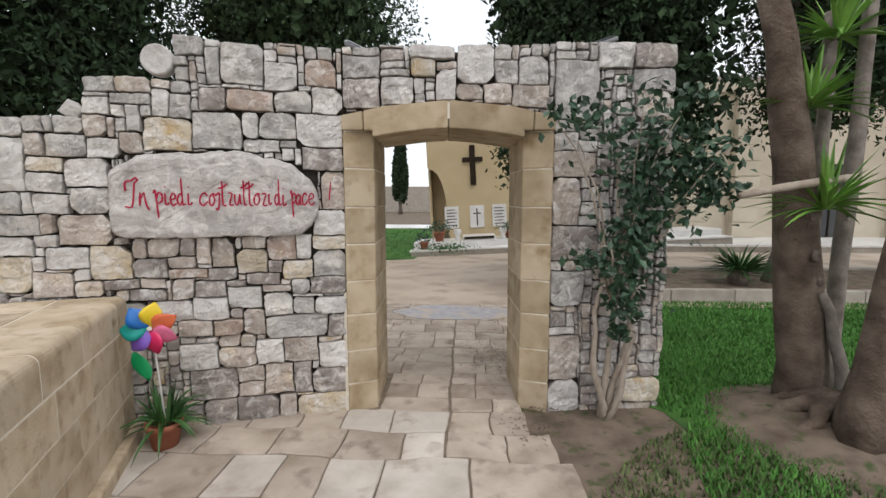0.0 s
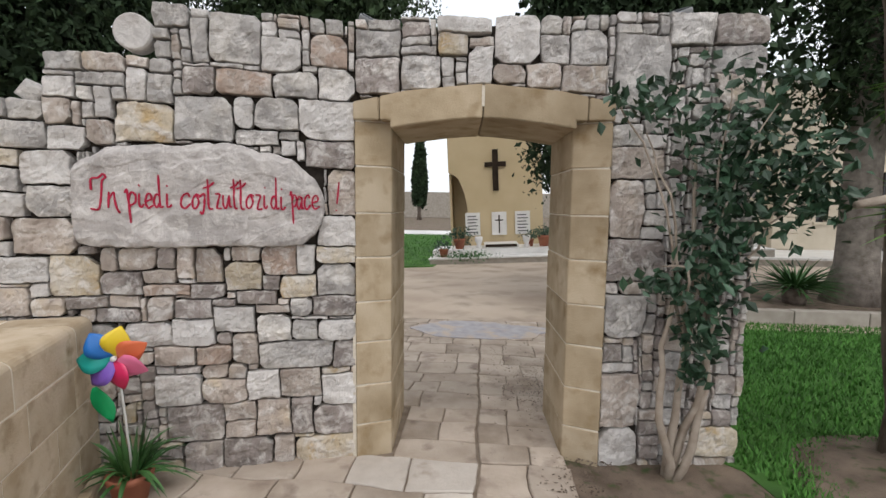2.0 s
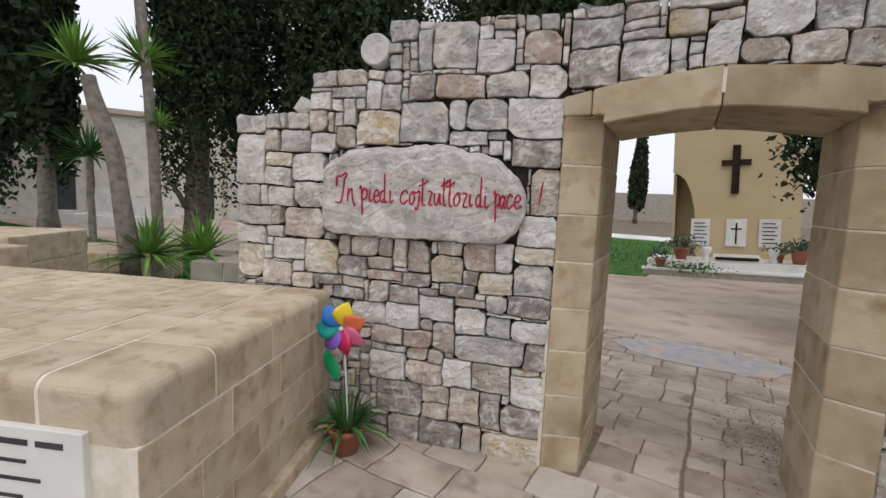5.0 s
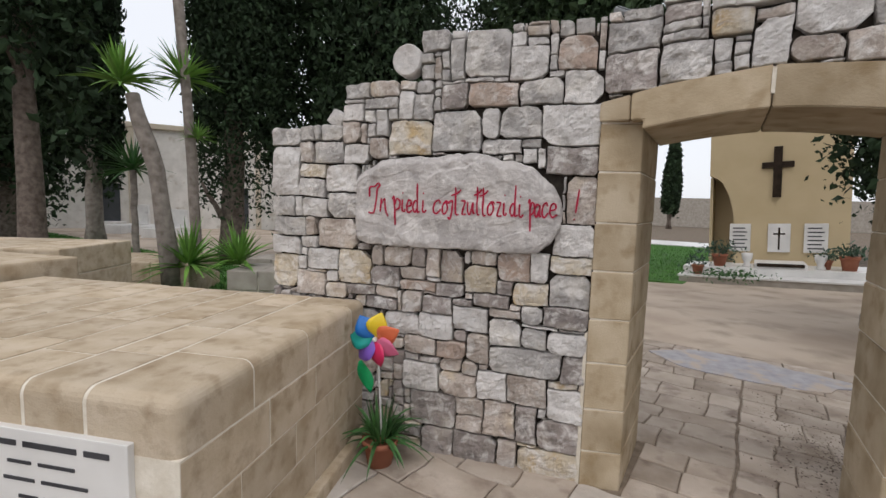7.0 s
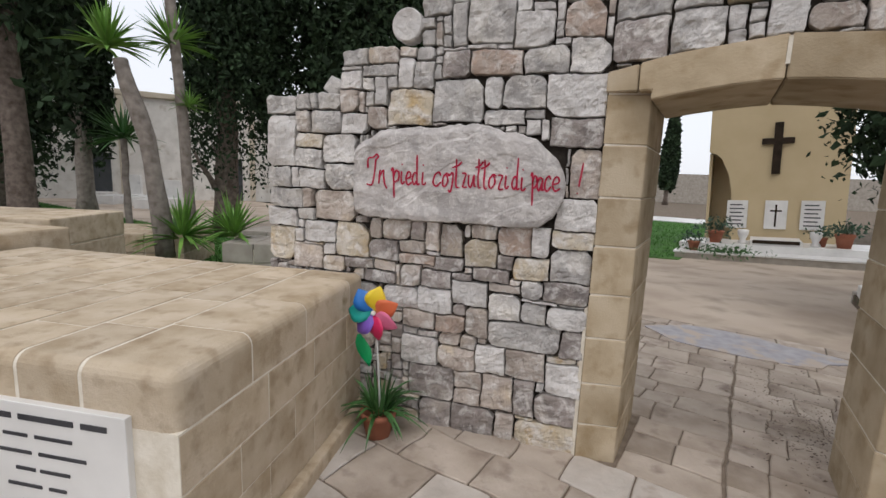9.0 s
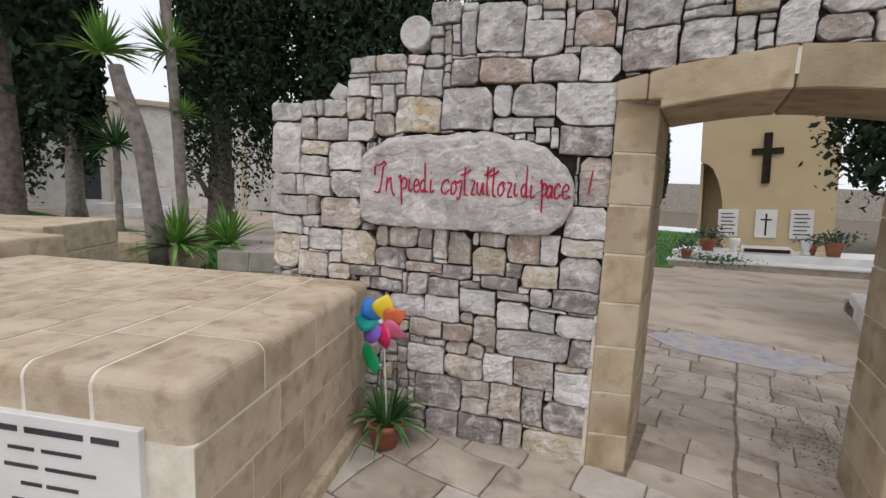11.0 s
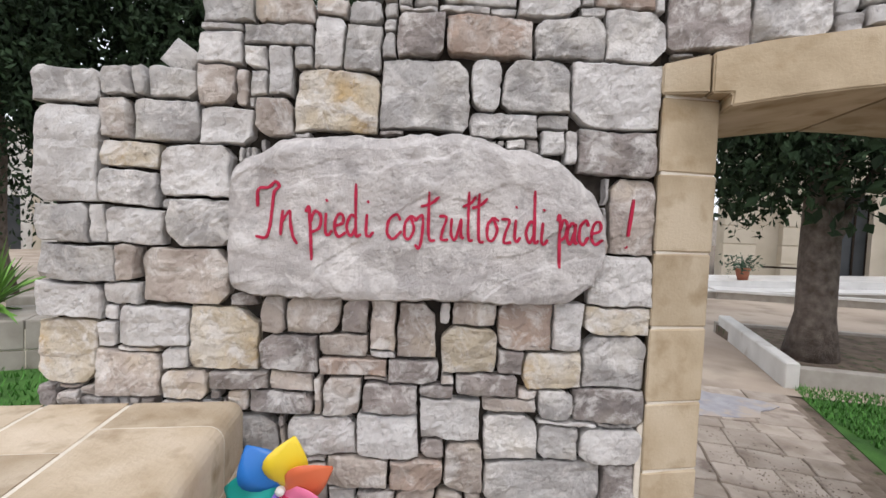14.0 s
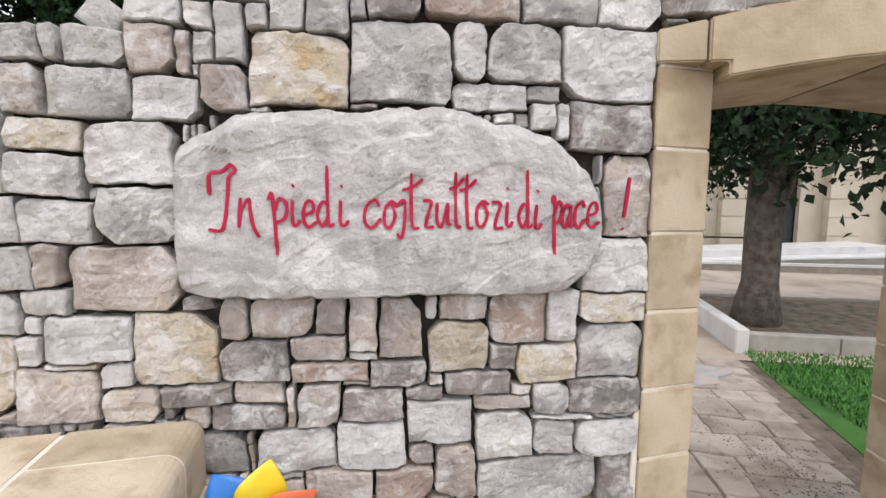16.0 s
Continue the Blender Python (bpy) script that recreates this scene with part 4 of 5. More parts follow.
RNG = np.random.default_rng(11)
POT = [(0.001, 0.0), (0.072, 0.0), (0.098, 0.13), (0.108, 0.13), (0.110, 0.165), (0.098, 0.165), (0.094, 0.14), (0.001, 0.14)]
pot = thing("potted_plant", pose(-1.16, -0.25, 0.003), "terracotta pot with a green strap-leaved plant at the wall's foot", "potted plant")
piece("pot", *lathe(POT, 24), TERRA, pot, "terracotta pot", smooth=True)
piece("foliage", *blades(60, 0.34, 0.026, RNG, (0.1, 1.35), 0.75, 0.04), YUCCA_DARK, pot, "long dark green strap leaves", smooth=True).location = (0, 0, 0.15)

# ---- climbing plant on the wall ----
vine = thing("climbing_plant", RIGHT_M @ pose(0.38, -0.1, 0), "climbing shrub with pale woody stems and dark leaves on the wall", "climbing plant")
for k, (dx, dy, top, bx) in enumerate(((-0.02, -0.02, 1.25, -0.07), (0.05, -0.04, 1.15, 0.09), (0.02, 0.0, 1.9, 0.02), (0.07, 0.0, 1.5, 0.05))):
    pts = curve_points((dx * 0.3, dy, -0.02), (dx * 2.2, -0.03, top), (bx, -0.05, 0), 10, 0.05, k * 3.1)
    piece("stem", *tube(pts, [0.027 - 0.0019 * i for i in range(10)], 8, 0.3, k), VINE_WOOD, vine, smooth=True)
for k, (bx, bz) in enumerate(((-0.45, 2.2), (-0.3, 2.0), (0.35, 2.15), (0.72, 1.72), (0.78, 1.95), (-0.15, 1.3), (0.3, 1.4), (0.15, 2.3))):
    pts = curve_points((0.02, -0.03, 0.9), (bx, -0.08 - 0.05 * (k % 3), bz), (0.0, -0.08, 0.15), 8, 0.06, k * 1.7 + 9)
    piece("twig", *tube(pts, [0.010 - 0.0009 * i for i in range(8)], 6), VINE_WOOD, vine)
cent = []
for (cx, cz, rx, rz, n) in ((0.09, 1.26, 0.17, 0.22, 250), (0.16, 1.62, 0.14, 0.20, 170), (0.16, 1.80, 0.18, 0.14, 160), (0.47, 1.70, 0.20, 0.20, 260), (0.20, 2.04, 0.36, 0.13, 190), (0.60, 1.92, 0.20, 0.16, 110), (-0.30, 2.16, 0.20, 0.11, 80), (0.72, 1.66, 0.12, 0.10, 40), (-0.20, 1.22, 0.09, 0.06, 36), (0.03, 0.72, 0.06, 0.06, 36), (0.05, 0.95, 0.09, 0.14, 90), (0.28, 2.30, 0.30, 0.10, 60)):
    g = RNG.normal(size=(n, 3)) * 0.55
    cent.append(np.stack([cx + g[:, 0] * rx * 1.2, -0.10 - np.abs(g[:, 1]) * 0.12, cz + g[:, 2] * rz * 1.2], 1))
cent = np.concatenate(cent)
v, f = leaf_mesh(cent, RNG.uniform(0.05, 0.10, len(cent)), RNG.uniform(0.034, 0.06, len(cent)), RNG, 0.1)
piece("leaves", v, f, VINE, vine, "dark glossy green leaves")

# ---- trees ----
def cloud(n, centre, size, rng, shell=0.55, lumps=9):
    """Points of a crown: uneven lumps on and inside an upright oval."""
    c = rng.normal(size=(n, 3))
    c /= np.linalg.norm(c, axis=1)[:, None]
    r = shell + (1 - shell) * rng.uniform(0, 1, n) ** 0.5
    heads = rng.normal(size=(lumps, 3))
    heads /= np.linalg.norm(heads, axis=1)[:, None]
    near = (c @ heads.T).max(axis=1)
    r *= 0.72 + 0.36 * np.clip((near - 0.55) / 0.45, 0, 1) + rng.normal(size=n) * 0.05
    flat = np.sqrt(np.maximum(1e-6, 1 - c[:, 2] ** 2))
    c[:, :2] *= np.where(c[:, 2] < 0, flat ** -0.6, 1.0)[:, None]
    return np.array(centre) + c * r[:, None] * np.array(size)


def tree(name, x, y, trunk_r, crown_low, crown_top, crown_r, seed, label, material=CYPRESS, count=7000, leaf=0.2, lean=(0, 0), bark=BARK, shell=0.5, fullness=0.82):
    rng = np.random.default_rng(seed)
    ob = thing(name, pose(x, y, -0.03), label, "tree")
    pts = curve_points((0, 0, 0), (0.0, 0.0, crown_low + (crown_top - crown_low) * 0.6), (0.05, 0, 0), 10, 0.08, seed)
    piece("trunk", *tube(pts, [trunk_r * (1.35 if i == 0 else 1.0 - 0.075 * i) for i in range(10)], 14, 0.25, seed), bark, ob, smooth=True)
    for k in range(5):
        a = rng.uniform(0, 6.28)
        z = crown_low + rng.uniform(-0.1, 0.5) * (crown_top - crown_low)
        s = pts[min(9, int(9 * z / pts[-1].z))]
        end = (s.x + math.cos(a) * crown_r * 0.55, s.y + math.sin(a) * crown_r * 0.55, z + crown_r * 0.7)
        piece("limb", *tube(curve_points(s, end, (0, 0, -0.1), 6, 0.1, k), [trunk_r * 0.35 * (1 - 0.15 * i) for i in range(6)], 8), bark, ob, smooth=True)
    c = cloud(count, (lean[0], lean[1], (crown_low + crown_top) / 2), (crown_r, crown_r, (crown_top - crown_low) / 2), rng, shell)
    v, f = leaf_mesh(c, rng.uniform(0.6, 1.5, count) * leaf, rng.uniform(0.3, 0.7, count) * leaf, rng, 0.8)
    piece("crown", v, f, material, ob)
    inner = count // 4
    c = cloud(inner, (lean[0], lean[1], (crown_low + crown_top) / 2), (crown_r * fullness, crown_r * fullness, (crown_top - crown_low) * 0.535 * fullness), rng, 0.15)
    v, f = leaf_mesh(c, rng.uniform(1.6, 2.6, inner) * leaf, rng.uniform(1.0, 1.7, inner) * leaf, rng, 0.8)
    piece("inner_crown", v, f, material, ob)
    return ob


tree("cypress_tree", -8.5, 6.4, 0.30, 1.5, 11.5, 1.4, 21, "broad dark green cypress with a bare grey trunk", count=26000, leaf=0.13, lean=(0.25, 0.15))
tree("cypress_tree", -6.0, 8.8, 0.30, 1.4, 11.5, 2.5, 22, "broad dark green cypress behind the wall", count=26000, leaf=0.14)
tree("cypress_tree", -9.68, 2.8, 0.23, 2.7, 11, 1.35, 32, "tall dark cypress with a straight bare trunk", count=20000, leaf=0.11, bark=BARK, fullness=0.95)
tree("cypress_tree", -12.5, 5.8, 0.22, 1.5, 11, 0.75, 33, "narrow dark cypress with low foliage", count=14000, leaf=0.15, bark=PALE_BARK, fullness=0.95)
tree("cypress_tree", -18.5, 4.2, 0.28, 1.2, 12, 2.9, 23, "tall dark cypress with a straight bare trunk", count=15000, leaf=0.2)
tree("cypress_tree", -17.8, 6.8, 0.25, 0.7, 11, 1.9, 34, "dark bushy cypress among the far graves", count=14000, leaf=0.2)
tree("cypress_tree", -24.0, 6.0, 0.3, 1.8, 12, 3.2, 24, "dark cypress among the graves", count=12000, leaf=0.24)
tree("spreading_tree", -1.2, 13.0, 0.35, 4.3, 11.0, 3.9, 26, "dark wide tree with gaps of sky in its crown", PINE, 22000, 0.15, shell=0.3)
bed_tree = place(2.62, 4.68)
tree("cypress_tree", bed_tree.x, bed_tree.y, 0.24, 1.8, 9.0, 1.95, 27, "dark cypress with a thick grey trunk in the kerbed bed", count=90000, leaf=0.08, bark=BARK, lean=(0.65, 0.1), fullness=1.0)
second = place(6.5, 4.9)
tree("cypress_tree", second.x, second.y, 0.30, 2.0, 9.5, 1.6, 28, "dark cypress with a thick grey trunk in the kerbed bed", PINE, 24000, 0.10, bark=PALE_BARK, lean=(0.7, -0.2))
tree("spreading_tree", 11.8, 1.5, 0.30, 1.6, 9.5, 2.6, 29, "dark dense tree beyond the lawn", PINE, 20000, 0.13)
tree("cypress_tree", 6.65, 45.0, 0.2, 1.3, 8.6, 0.85, 30, "slender dark cypress by the far boundary wall", count=5000, leaf=0.4)

# ---- yuccas ----
def yucca(name, base, heads, trunks, label, seed, leaf=0.45, material=YUCCA):
    rng = np.random.default_rng(seed)
    ob = thing(name, Matrix.Translation(base), label, "yucca")
    for k, (a, b, bend, r0, r1) in enumerate(trunks):
        pts = curve_points(a, b, bend, 9, 0.03, seed + k)
        piece("trunk", *tube(pts, [r0 + (r1 - r0) * i / 8 for i in range(9)], 12, 0.25, seed + k), PALE_BARK, ob, smooth=True)
    for x, y, z, s in heads:
        h = piece("leaf_head", *blades(70, leaf * s, 0.034 * s, rng, (0.05, 1.7), 0.25, 0.03), material, ob, "spiky sword-shaped leaves", smooth=True)
        h.location = (x, y, z)
    return ob


yucca("yucca_tree", (-6.2, 2.65, 0.0), [(-0.45, -0.35, 3.2, 1.6), (0.15, 0.2, 0.5, 1.8), (0.85, 0.5, 0.55, 1.6)], [((0, 0, 0.2), (-0.3, -0.3, 3.05), (0.1, 0.05, 0), 0.135, 0.10)], "leaning yucca with a thick pale trunk and bright green heads", 41)
yucca("yucca_tree", (-7.3, 4.2, 0.0), [(-0.15, -0.1, 3.75, 1.6), (0.05, 0, 2.7, 0.8)], [((0, 0, 0.2), (-0.2, -0.15, 5.5), (0.03, 0, 0), 0.10, 0.085)], "tall straight yucca with a pale trunk", 42, 0.5)
yucca("yucca_tree", (-9.0, 4.25, 0.0), [(0, 0, 2.1, 1.7)], [((0, 0, 0), (0, 0, 2.1), (0, 0, 0), 0.07, 0.06)], "young yucca with one dark spiky head", 43, 0.5, YUCCA_DARK)
near = yucca("yucca_tree", (3.3, -0.75, 0.0), [(-0.15, -0.03, 2.22, 1.0), (-0.04, -0.10, 1.52, 1.15), (0.13, 0.05, 2.72, 1.1)],
      [((0.06, 0.05, -0.05), (-0.52, 0.05, 3.05), (0.12, 0, 0), 0.185, 0.085), ((-0.20, -0.56, -0.05), (0.26, -0.52, 2.1), (-0.02, 0.0, 0), 0.16, 0.085), ((0.30, 0.05, 0.0), (0.42, 0.05, 3.3), (0.02, 0, 0), 0.06, 0.045), ((0.10, 0.1, 0.1), (0.12, 0.1, 2.9), (0.03, 0, 0), 0.05, 0.04), ((0.18, -0.2, 0.0), (0.0, -0.1, 0.9), (0.05, 0, 0), 0.05, 0.03)],
      "many-stemmed yucca with knobbly brown trunks and spiky leaf tufts", 44, 0.40)
for child in [c for c in near.children if c.name.startswith("trunk")][:2]:
    child.data.materials[0] = BROWN_BARK
for k, (x, z, r) in enumerate(((-0.07, 1.17, 0.035), (0.0, 0.77, 0.045), (0.0, 0.98, 0.025), (-0.12, 1.45, 0.03))):
    knot = piece("knot", *lathe([(r * 1.3, 0.0), (r * 1.1, r * 0.5), (r * 0.7, r * 0.55), (r * 0.45, r * 0.3), (0.001, r * 0.25)], 12), BARK, near, "healed branch scar", smooth=True)
    knot.matrix_local = pose(x, -0.085 + 0.004 * k, z, 90, 0, 8)
for k in range(9):
    a = k * 0.75 + 0.3
    root = curve_points((-0.02, -0.3, 0.16), (-0.02 + math.cos(a) * 0.5, -0.3 + math.sin(a) * 0.5, -0.02), (0, 0, 0.05), 6, 0.05, k)
    piece("root", *tube(root, [0.10, 0.08, 0.065, 0.05, 0.035, 0.015], 8, 0.5, k), BROWN_BARK, near, smooth=True)

# horizontal sawn branch of the near yucca
branch = piece("cut_branch", *tube([(2.52, -0.86, 1.59), (2.8, -0.88, 1.64), (3.1, -0.9, 1.68), (3.66, -0.76, 1.73)], [0.022, 0.026, 0.028, 0.028], 10, 0.3, 5), VINE_WOOD, None, smooth=True)
tagged(branch, "bare sawn branch resting between the yucca stems", "branch")
mound = piece("soil_mound", *lathe([(0.95, -0.06), (0.75, 0.0), (0.5, 0.05), (0.2, 0.09), (0.001, 0.1)], 28), SOIL, None, smooth=True)
mound.matrix_world = pose(3.2, -1.05, 0.0)
tagged(mound, "low mound of bare earth round the yucca's foot", "soil", kind="structure")

# ---- kerbed bed ----
bed = part("planting_bed", plan([(2.12, 3.95), (14, 3.95), (14, 6.4), (2.12, 6.4)], -0.1, 0.12), SOIL)
tagged(bed, "planting bed of brown earth inside kerbs", "flower bed", kind="structure")
kerbs = thing("kerb", PLAN_M, "low grey concrete kerb round the planting bed", "kerb", kind="structure")
at = 2.12
while at < 13:
    part("kerb_stone", box(at + 0.006, at + 0.95, 3.80, 3.95, -0.05, 0.19 + random.uniform(-0.004, 0.004), 0.012), CONCRETE, kerbs)
    at += 0.956
part("kerb_stone", box(2.12, 13.6, 6.40, 6.52, -0.05, 0.16, 0.012), CONCRETE, kerbs)
low = part("low_white_wall", plate([place(1.98, 3.7).xy, place(2.12, 3.7).xy, place(2.34, 6.45).xy, place(2.16, 6.45).xy], -0.05, 0.27, 0.015), WHITEWASH)
tagged(low, "low whitewashed wall along the side of the bed", "low wall", kind="structure")
cycad = thing("cycad", Matrix.Translation(place(5.55, 4.7, 0.1)), "small dark green cycad with arching fronds in the bed", "cycad")
piece("trunk", *lathe([(0.14, 0), (0.17, 0.12), (0.15, 0.25), (0.05, 0.3)], 14), BARK, cycad, smooth=True)
piece("fronds", *blades(150, 0.72, 0.035, RNG, (0.6, 1.5), 0.3, 0.05), YUCCA_DARK, cycad, "dark feathery fronds", smooth=True).location = (0, 0, 0.25)

# the graves beyond the road stand on ground that rises a little to one side
EYE_AT = Vector((0.0, -2.6, 1.57))
HALL_M = Matrix.Translation(EYE_AT) @ Matrix.Scale(1.06, 4) @ Matrix.Translation(Vector((-0.05, 0.58, -0.175)) - EYE_AT) @ PLAN_M
BEYOND = HALL_M @ pose(1.3, 0, 0.5, 0, -3.0, 0) @ pose(-1.3, 0, -0.5)

# ---- plastered grave chapel beyond the road ----
base = thing("grave_platform", BEYOND, "two-step grave platform of pale marble slabs", "platform", kind="structure")
part("step", box(-0.53, 8.6, 9.40, 9.95, -0.5, 0.29, 0.01), CONCRETE, base, "grey rough step front")
part("step_slab", box(-0.56, 8.6, 9.37, 9.95, 0.29, 0.33, 0.008), MARBLE, base)
part("upper_slab", box(-0.50, 8.6, 9.95, 11.4, -0.4, 0.50, 0.01), MARBLE, base)
chapel = thing("memorial_wall", BEYOND, "tall sand-coloured plaster memorial wall with a dark wooden cross", "memorial wall")
part("panel", prism([(0.54, 0.3), (2.85, 0.3), (2.85, 4.1), (-0.05, 4.1), (-0.05, 2.82), (0.12, 2.74), (0.25, 2.62), (0.42, 2.22), (0.51, 1.75), (0.54, 1.2)], 11.2, 12.3, 0.0), PLASTER, chapel)
part("niche_back", box(-0.05, 2.85, 12.3, 12.5, 0.3, 4.1, 0.0), PLASTER, chapel, "plaster back of the curved side niche")
part("niche_side", box(-0.05, 0.02, 11.45, 12.3, 0.3, 2.78, 0.0), PLASTER, chapel)
part("cap", box(-0.1, 2.9, 11.15, 12.55, 4.1, 4.16, 0.01), CREAM, chapel)
cross = thing("cross", BEYOND @ pose(1.42, 11.18, 2.2), "large dark bronze cross fixed on the plaster wall", "cross")
part("upright", box(-0.09, 0.09, -0.05, 0.0, 0.0, 1.27, 0.01), BRONZE, cross)
part("arm", box(-0.33, 0.33, -0.045, 0.0, 0.74, 0.89, 0.01), BRONZE, cross)
for k, x in enumerate((0.44, 1.265, 1.99)):
    tab = thing("grave_plaque", BEYOND @ pose(x, 11.18, 0.82), "white marble plaque with dark lettering" if k != 1 else "white marble plaque with a small dark cross", "plaque", "marble plaques")
    part("slab", box(0, 0.46, -0.03, 0, 0, 0.72, 0.006), MARBLE, tab)
    if k == 1:
        part("small_cross", prism([(0.21, 0.06), (0.25, 0.06), (0.25, 0.44), (0.35, 0.44), (0.35, 0.48), (0.25, 0.48), (0.25, 0.62), (0.21, 0.62), (0.21, 0.48), (0.11, 0.48), (0.11, 0.44), (0.21, 0.44)], -0.036, -0.031), BRONZE, tab, "dark metal cross")
    else:
        for q in range(6):
            part("text_bar", box(0.07, 0.39 - 0.05 * (q % 2), -0.034, -0.031, 0.09 + q * 0.1, 0.12 + q * 0.1), BLACK, tab)
lid = thing("grave_slab", BEYOND @ pose(1.5, 10.35, 0.50), "grey marble grave slab with a dark bronze bar", "grave slab")
part("slab", box(-0.5, 0.5, -0.3, 0.7, 0.0, 0.12, 0.01), MARBLE, lid)
part("bar", box(-0.45, 0.45, -0.33, -0.27, 0.04, 0.12, 0.008), BRONZE, lid, "dark bronze bar")


def flower_pot(u, v, z, size, seed, tall=1.0, label="terracotta pot with a bushy green plant on the marble", leaf=VINE):
    rng = np.random.default_rng(seed)
    ob = thing("flower_pot", BEYOND @ pose(u, v, z), label, "flower pot", "flower pots on the grave")
    p = [(r * size * 1.7, h * size * 1.9) for r, h in POT]
    piece("pot", *lathe(p, 18), TERRA, ob, smooth=True)
    n = 160
    c = rng.normal(size=(n, 3)) * np.array([0.16, 0.16, 0.10 * tall]) * size * 1.3 + np.array([0, 0, 0.42 * size])
    vv, ff = leaf_mesh(c, rng.uniform(0.08, 0.18, n) * size, rng.uniform(0.03, 0.07, n) * size, rng, 0.5)
    piece("foliage", vv, ff, leaf, ob)
    return ob


flower_pot(0.28, 10.25, 0.50, 0.95, 51)
flower_pot(2.75, 10.3, 0.50, 1.0, 52, 0.6)
flower_pot(-0.15, 9.7, 0.33, 0.75, 53)
flower_pot(2.35, 10.4, 0.50, 0.7, 54, 0.5)
flower_pot(4.2, 10.2, 0.50, 0.9, 55)
shrub_rng = np.random.default_rng(56)
sc = shrub_rng.normal(size=(420, 3)) * np.array([0.36, 0.13, 0.07]) + np.array([0.5, 9.5, 0.34])
vv, ff = leaf_mesh(sc, shrub_rng.uniform(0.06, 0.14, 420), shrub_rng.uniform(0.02, 0.05, 420), shrub_rng, 0.3)
trail = thing("trailing_plant", BEYOND, "low green trailing plant over the marble step", "plant")
piece("leaves", vv, ff, YUCCA_DARK, trail)
for k, u in enumerate((0.85, 2.25)):
    urn = piece("stone_vase", *lathe([(0.09, 0), (0.1, 0.04), (0.06, 0.1), (0.11, 0.22), (0.12, 0.32), (0.10, 0.34)], 16), MARBLE, None, smooth=True)
    urn.matrix_world = BEYOND @ pose(u, 10.3, 0.50)
    tagged(urn, "small grey stone flower vase on the marble", "vase", "stone vases")

tail = BEYOND @ Vector((0.30, 13.6, 0))
tree("cypress_tree", tail.x, tail.y, 0.12, 0.4, 4.6, 0.42, 31, "slender dark cypress behind the plastered tomb", count=4000, leaf=0.12)

# ---- cemetery building beyond the bed ----
hall = thing("cemetery_building", HALL_M, "cream stone cemetery building with pilasters, dark doorway and narrow windows", "building")
plinth = part("plinth", box(3.4, 24, 9.3, 12.0, -0.05, 0.42, 0.01), CONCRETE, hall, "grey plinth")
part("plinth_slab", box(3.36, 24, 9.26, 12.0, 0.42, 0.48, 0.008), MARBLE, hall, "white marble edge slab")


def facade(u0, u1, v, z0, z1, holes, name="wall"):
    """A wall with real openings, pieced together round them."""
    at = u0
    for a, b, lo, hi in sorted(holes):
        part(name, box(at, a, v, v + 0.4, z0, z1), CREAM, hall)
        if lo > z0:
            part(name, box(a, b, v, v + 0.4, z0, lo), CREAM, hall)
        part(name, box(a, b, v, v + 0.4, hi, z1), CREAM, hall)
        at = b
    part(name, box(at, u1, v, v + 0.4, z0, z1), CREAM, hall)


facade(4.2, 24, 12.0, 0.4, 5.2, [(6.5, 7.7, 0.45, 2.9), (11.3, 11.65, 1.35, 2.7), (12.6, 14.0, 0.45, 2.9), (16.0, 16.35, 1.35, 2.7)])
part("cornice", box(4.1, 24, 11.85, 12.5, 5.2, 5.5, 0.03), CREAM, hall)
part("roof", box(4.1, 24, 11.85, 20, 5.5, 5.7), CONCRETE, hall)
for a, b, lo, hi in ((6.5, 7.7, 0.45, 2.9), (12.6, 14.0, 0.45, 2.9)):
    dr = part("door", box(a, b, 12.22, 12.28, lo, hi), DARKGLASS, hall, "dark metal and glass door")
    for q in range(5):
        part("bar", box(a + (b - a) * q / 4 - 0.02, a + (b - a) * q / 4 + 0.02, 12.18, 12.22, lo, hi), BRONZE, dr)
for a in (11.3, 16.0):
    wd = part("window", box(a, a + 0.35, 12.2, 12.25, 1.35, 2.7), DARKGLASS, hall, "narrow dark window")
    part("sill", box(a - 0.08, a + 0.43, 11.94, 12.1, 1.27, 1.35, 0.008), CREAM, wd)
for a in (4.2, 5.6, 8.3, 9.9, 15.0):
    pil = part("pilaster", box(a, a + 0.75, 11.75, 12.0, 0.4, 5.2, 0.02), CREAM, hall)
    for q in range(8):
        part("block", box(a - 0.02, a + 0.77, 11.72, 12.0, 0.5 + q * 0.5, 0.97 + q * 0.5, 0.015), CREAM, pil)
rail = part("handrail", box(5.0, 6.2, 11.3, 11.34, 0.9, 0.95), BRONZE, hall, "dark metal handrail")

# ---- far boundary ----
far_wall = part("boundary_wall", box(-60, 70, 0, 0.4, -0.05, 3.4), CONCRETE)
far_wall.matrix_world = pose(0, 60, -0.1, 0, 0, -6)
tagged(far_wall, "long grey cemetery boundary wall", "wall", kind="structure")
walkway = part("walkway", plan([(-40, 24.2), (30, 24.2), (30, 28), (-40, 28)], -0.6, -0.17), MARBLE)
tagged(walkway, "pale paved walkway beyond the lawn", "path", kind="structure")

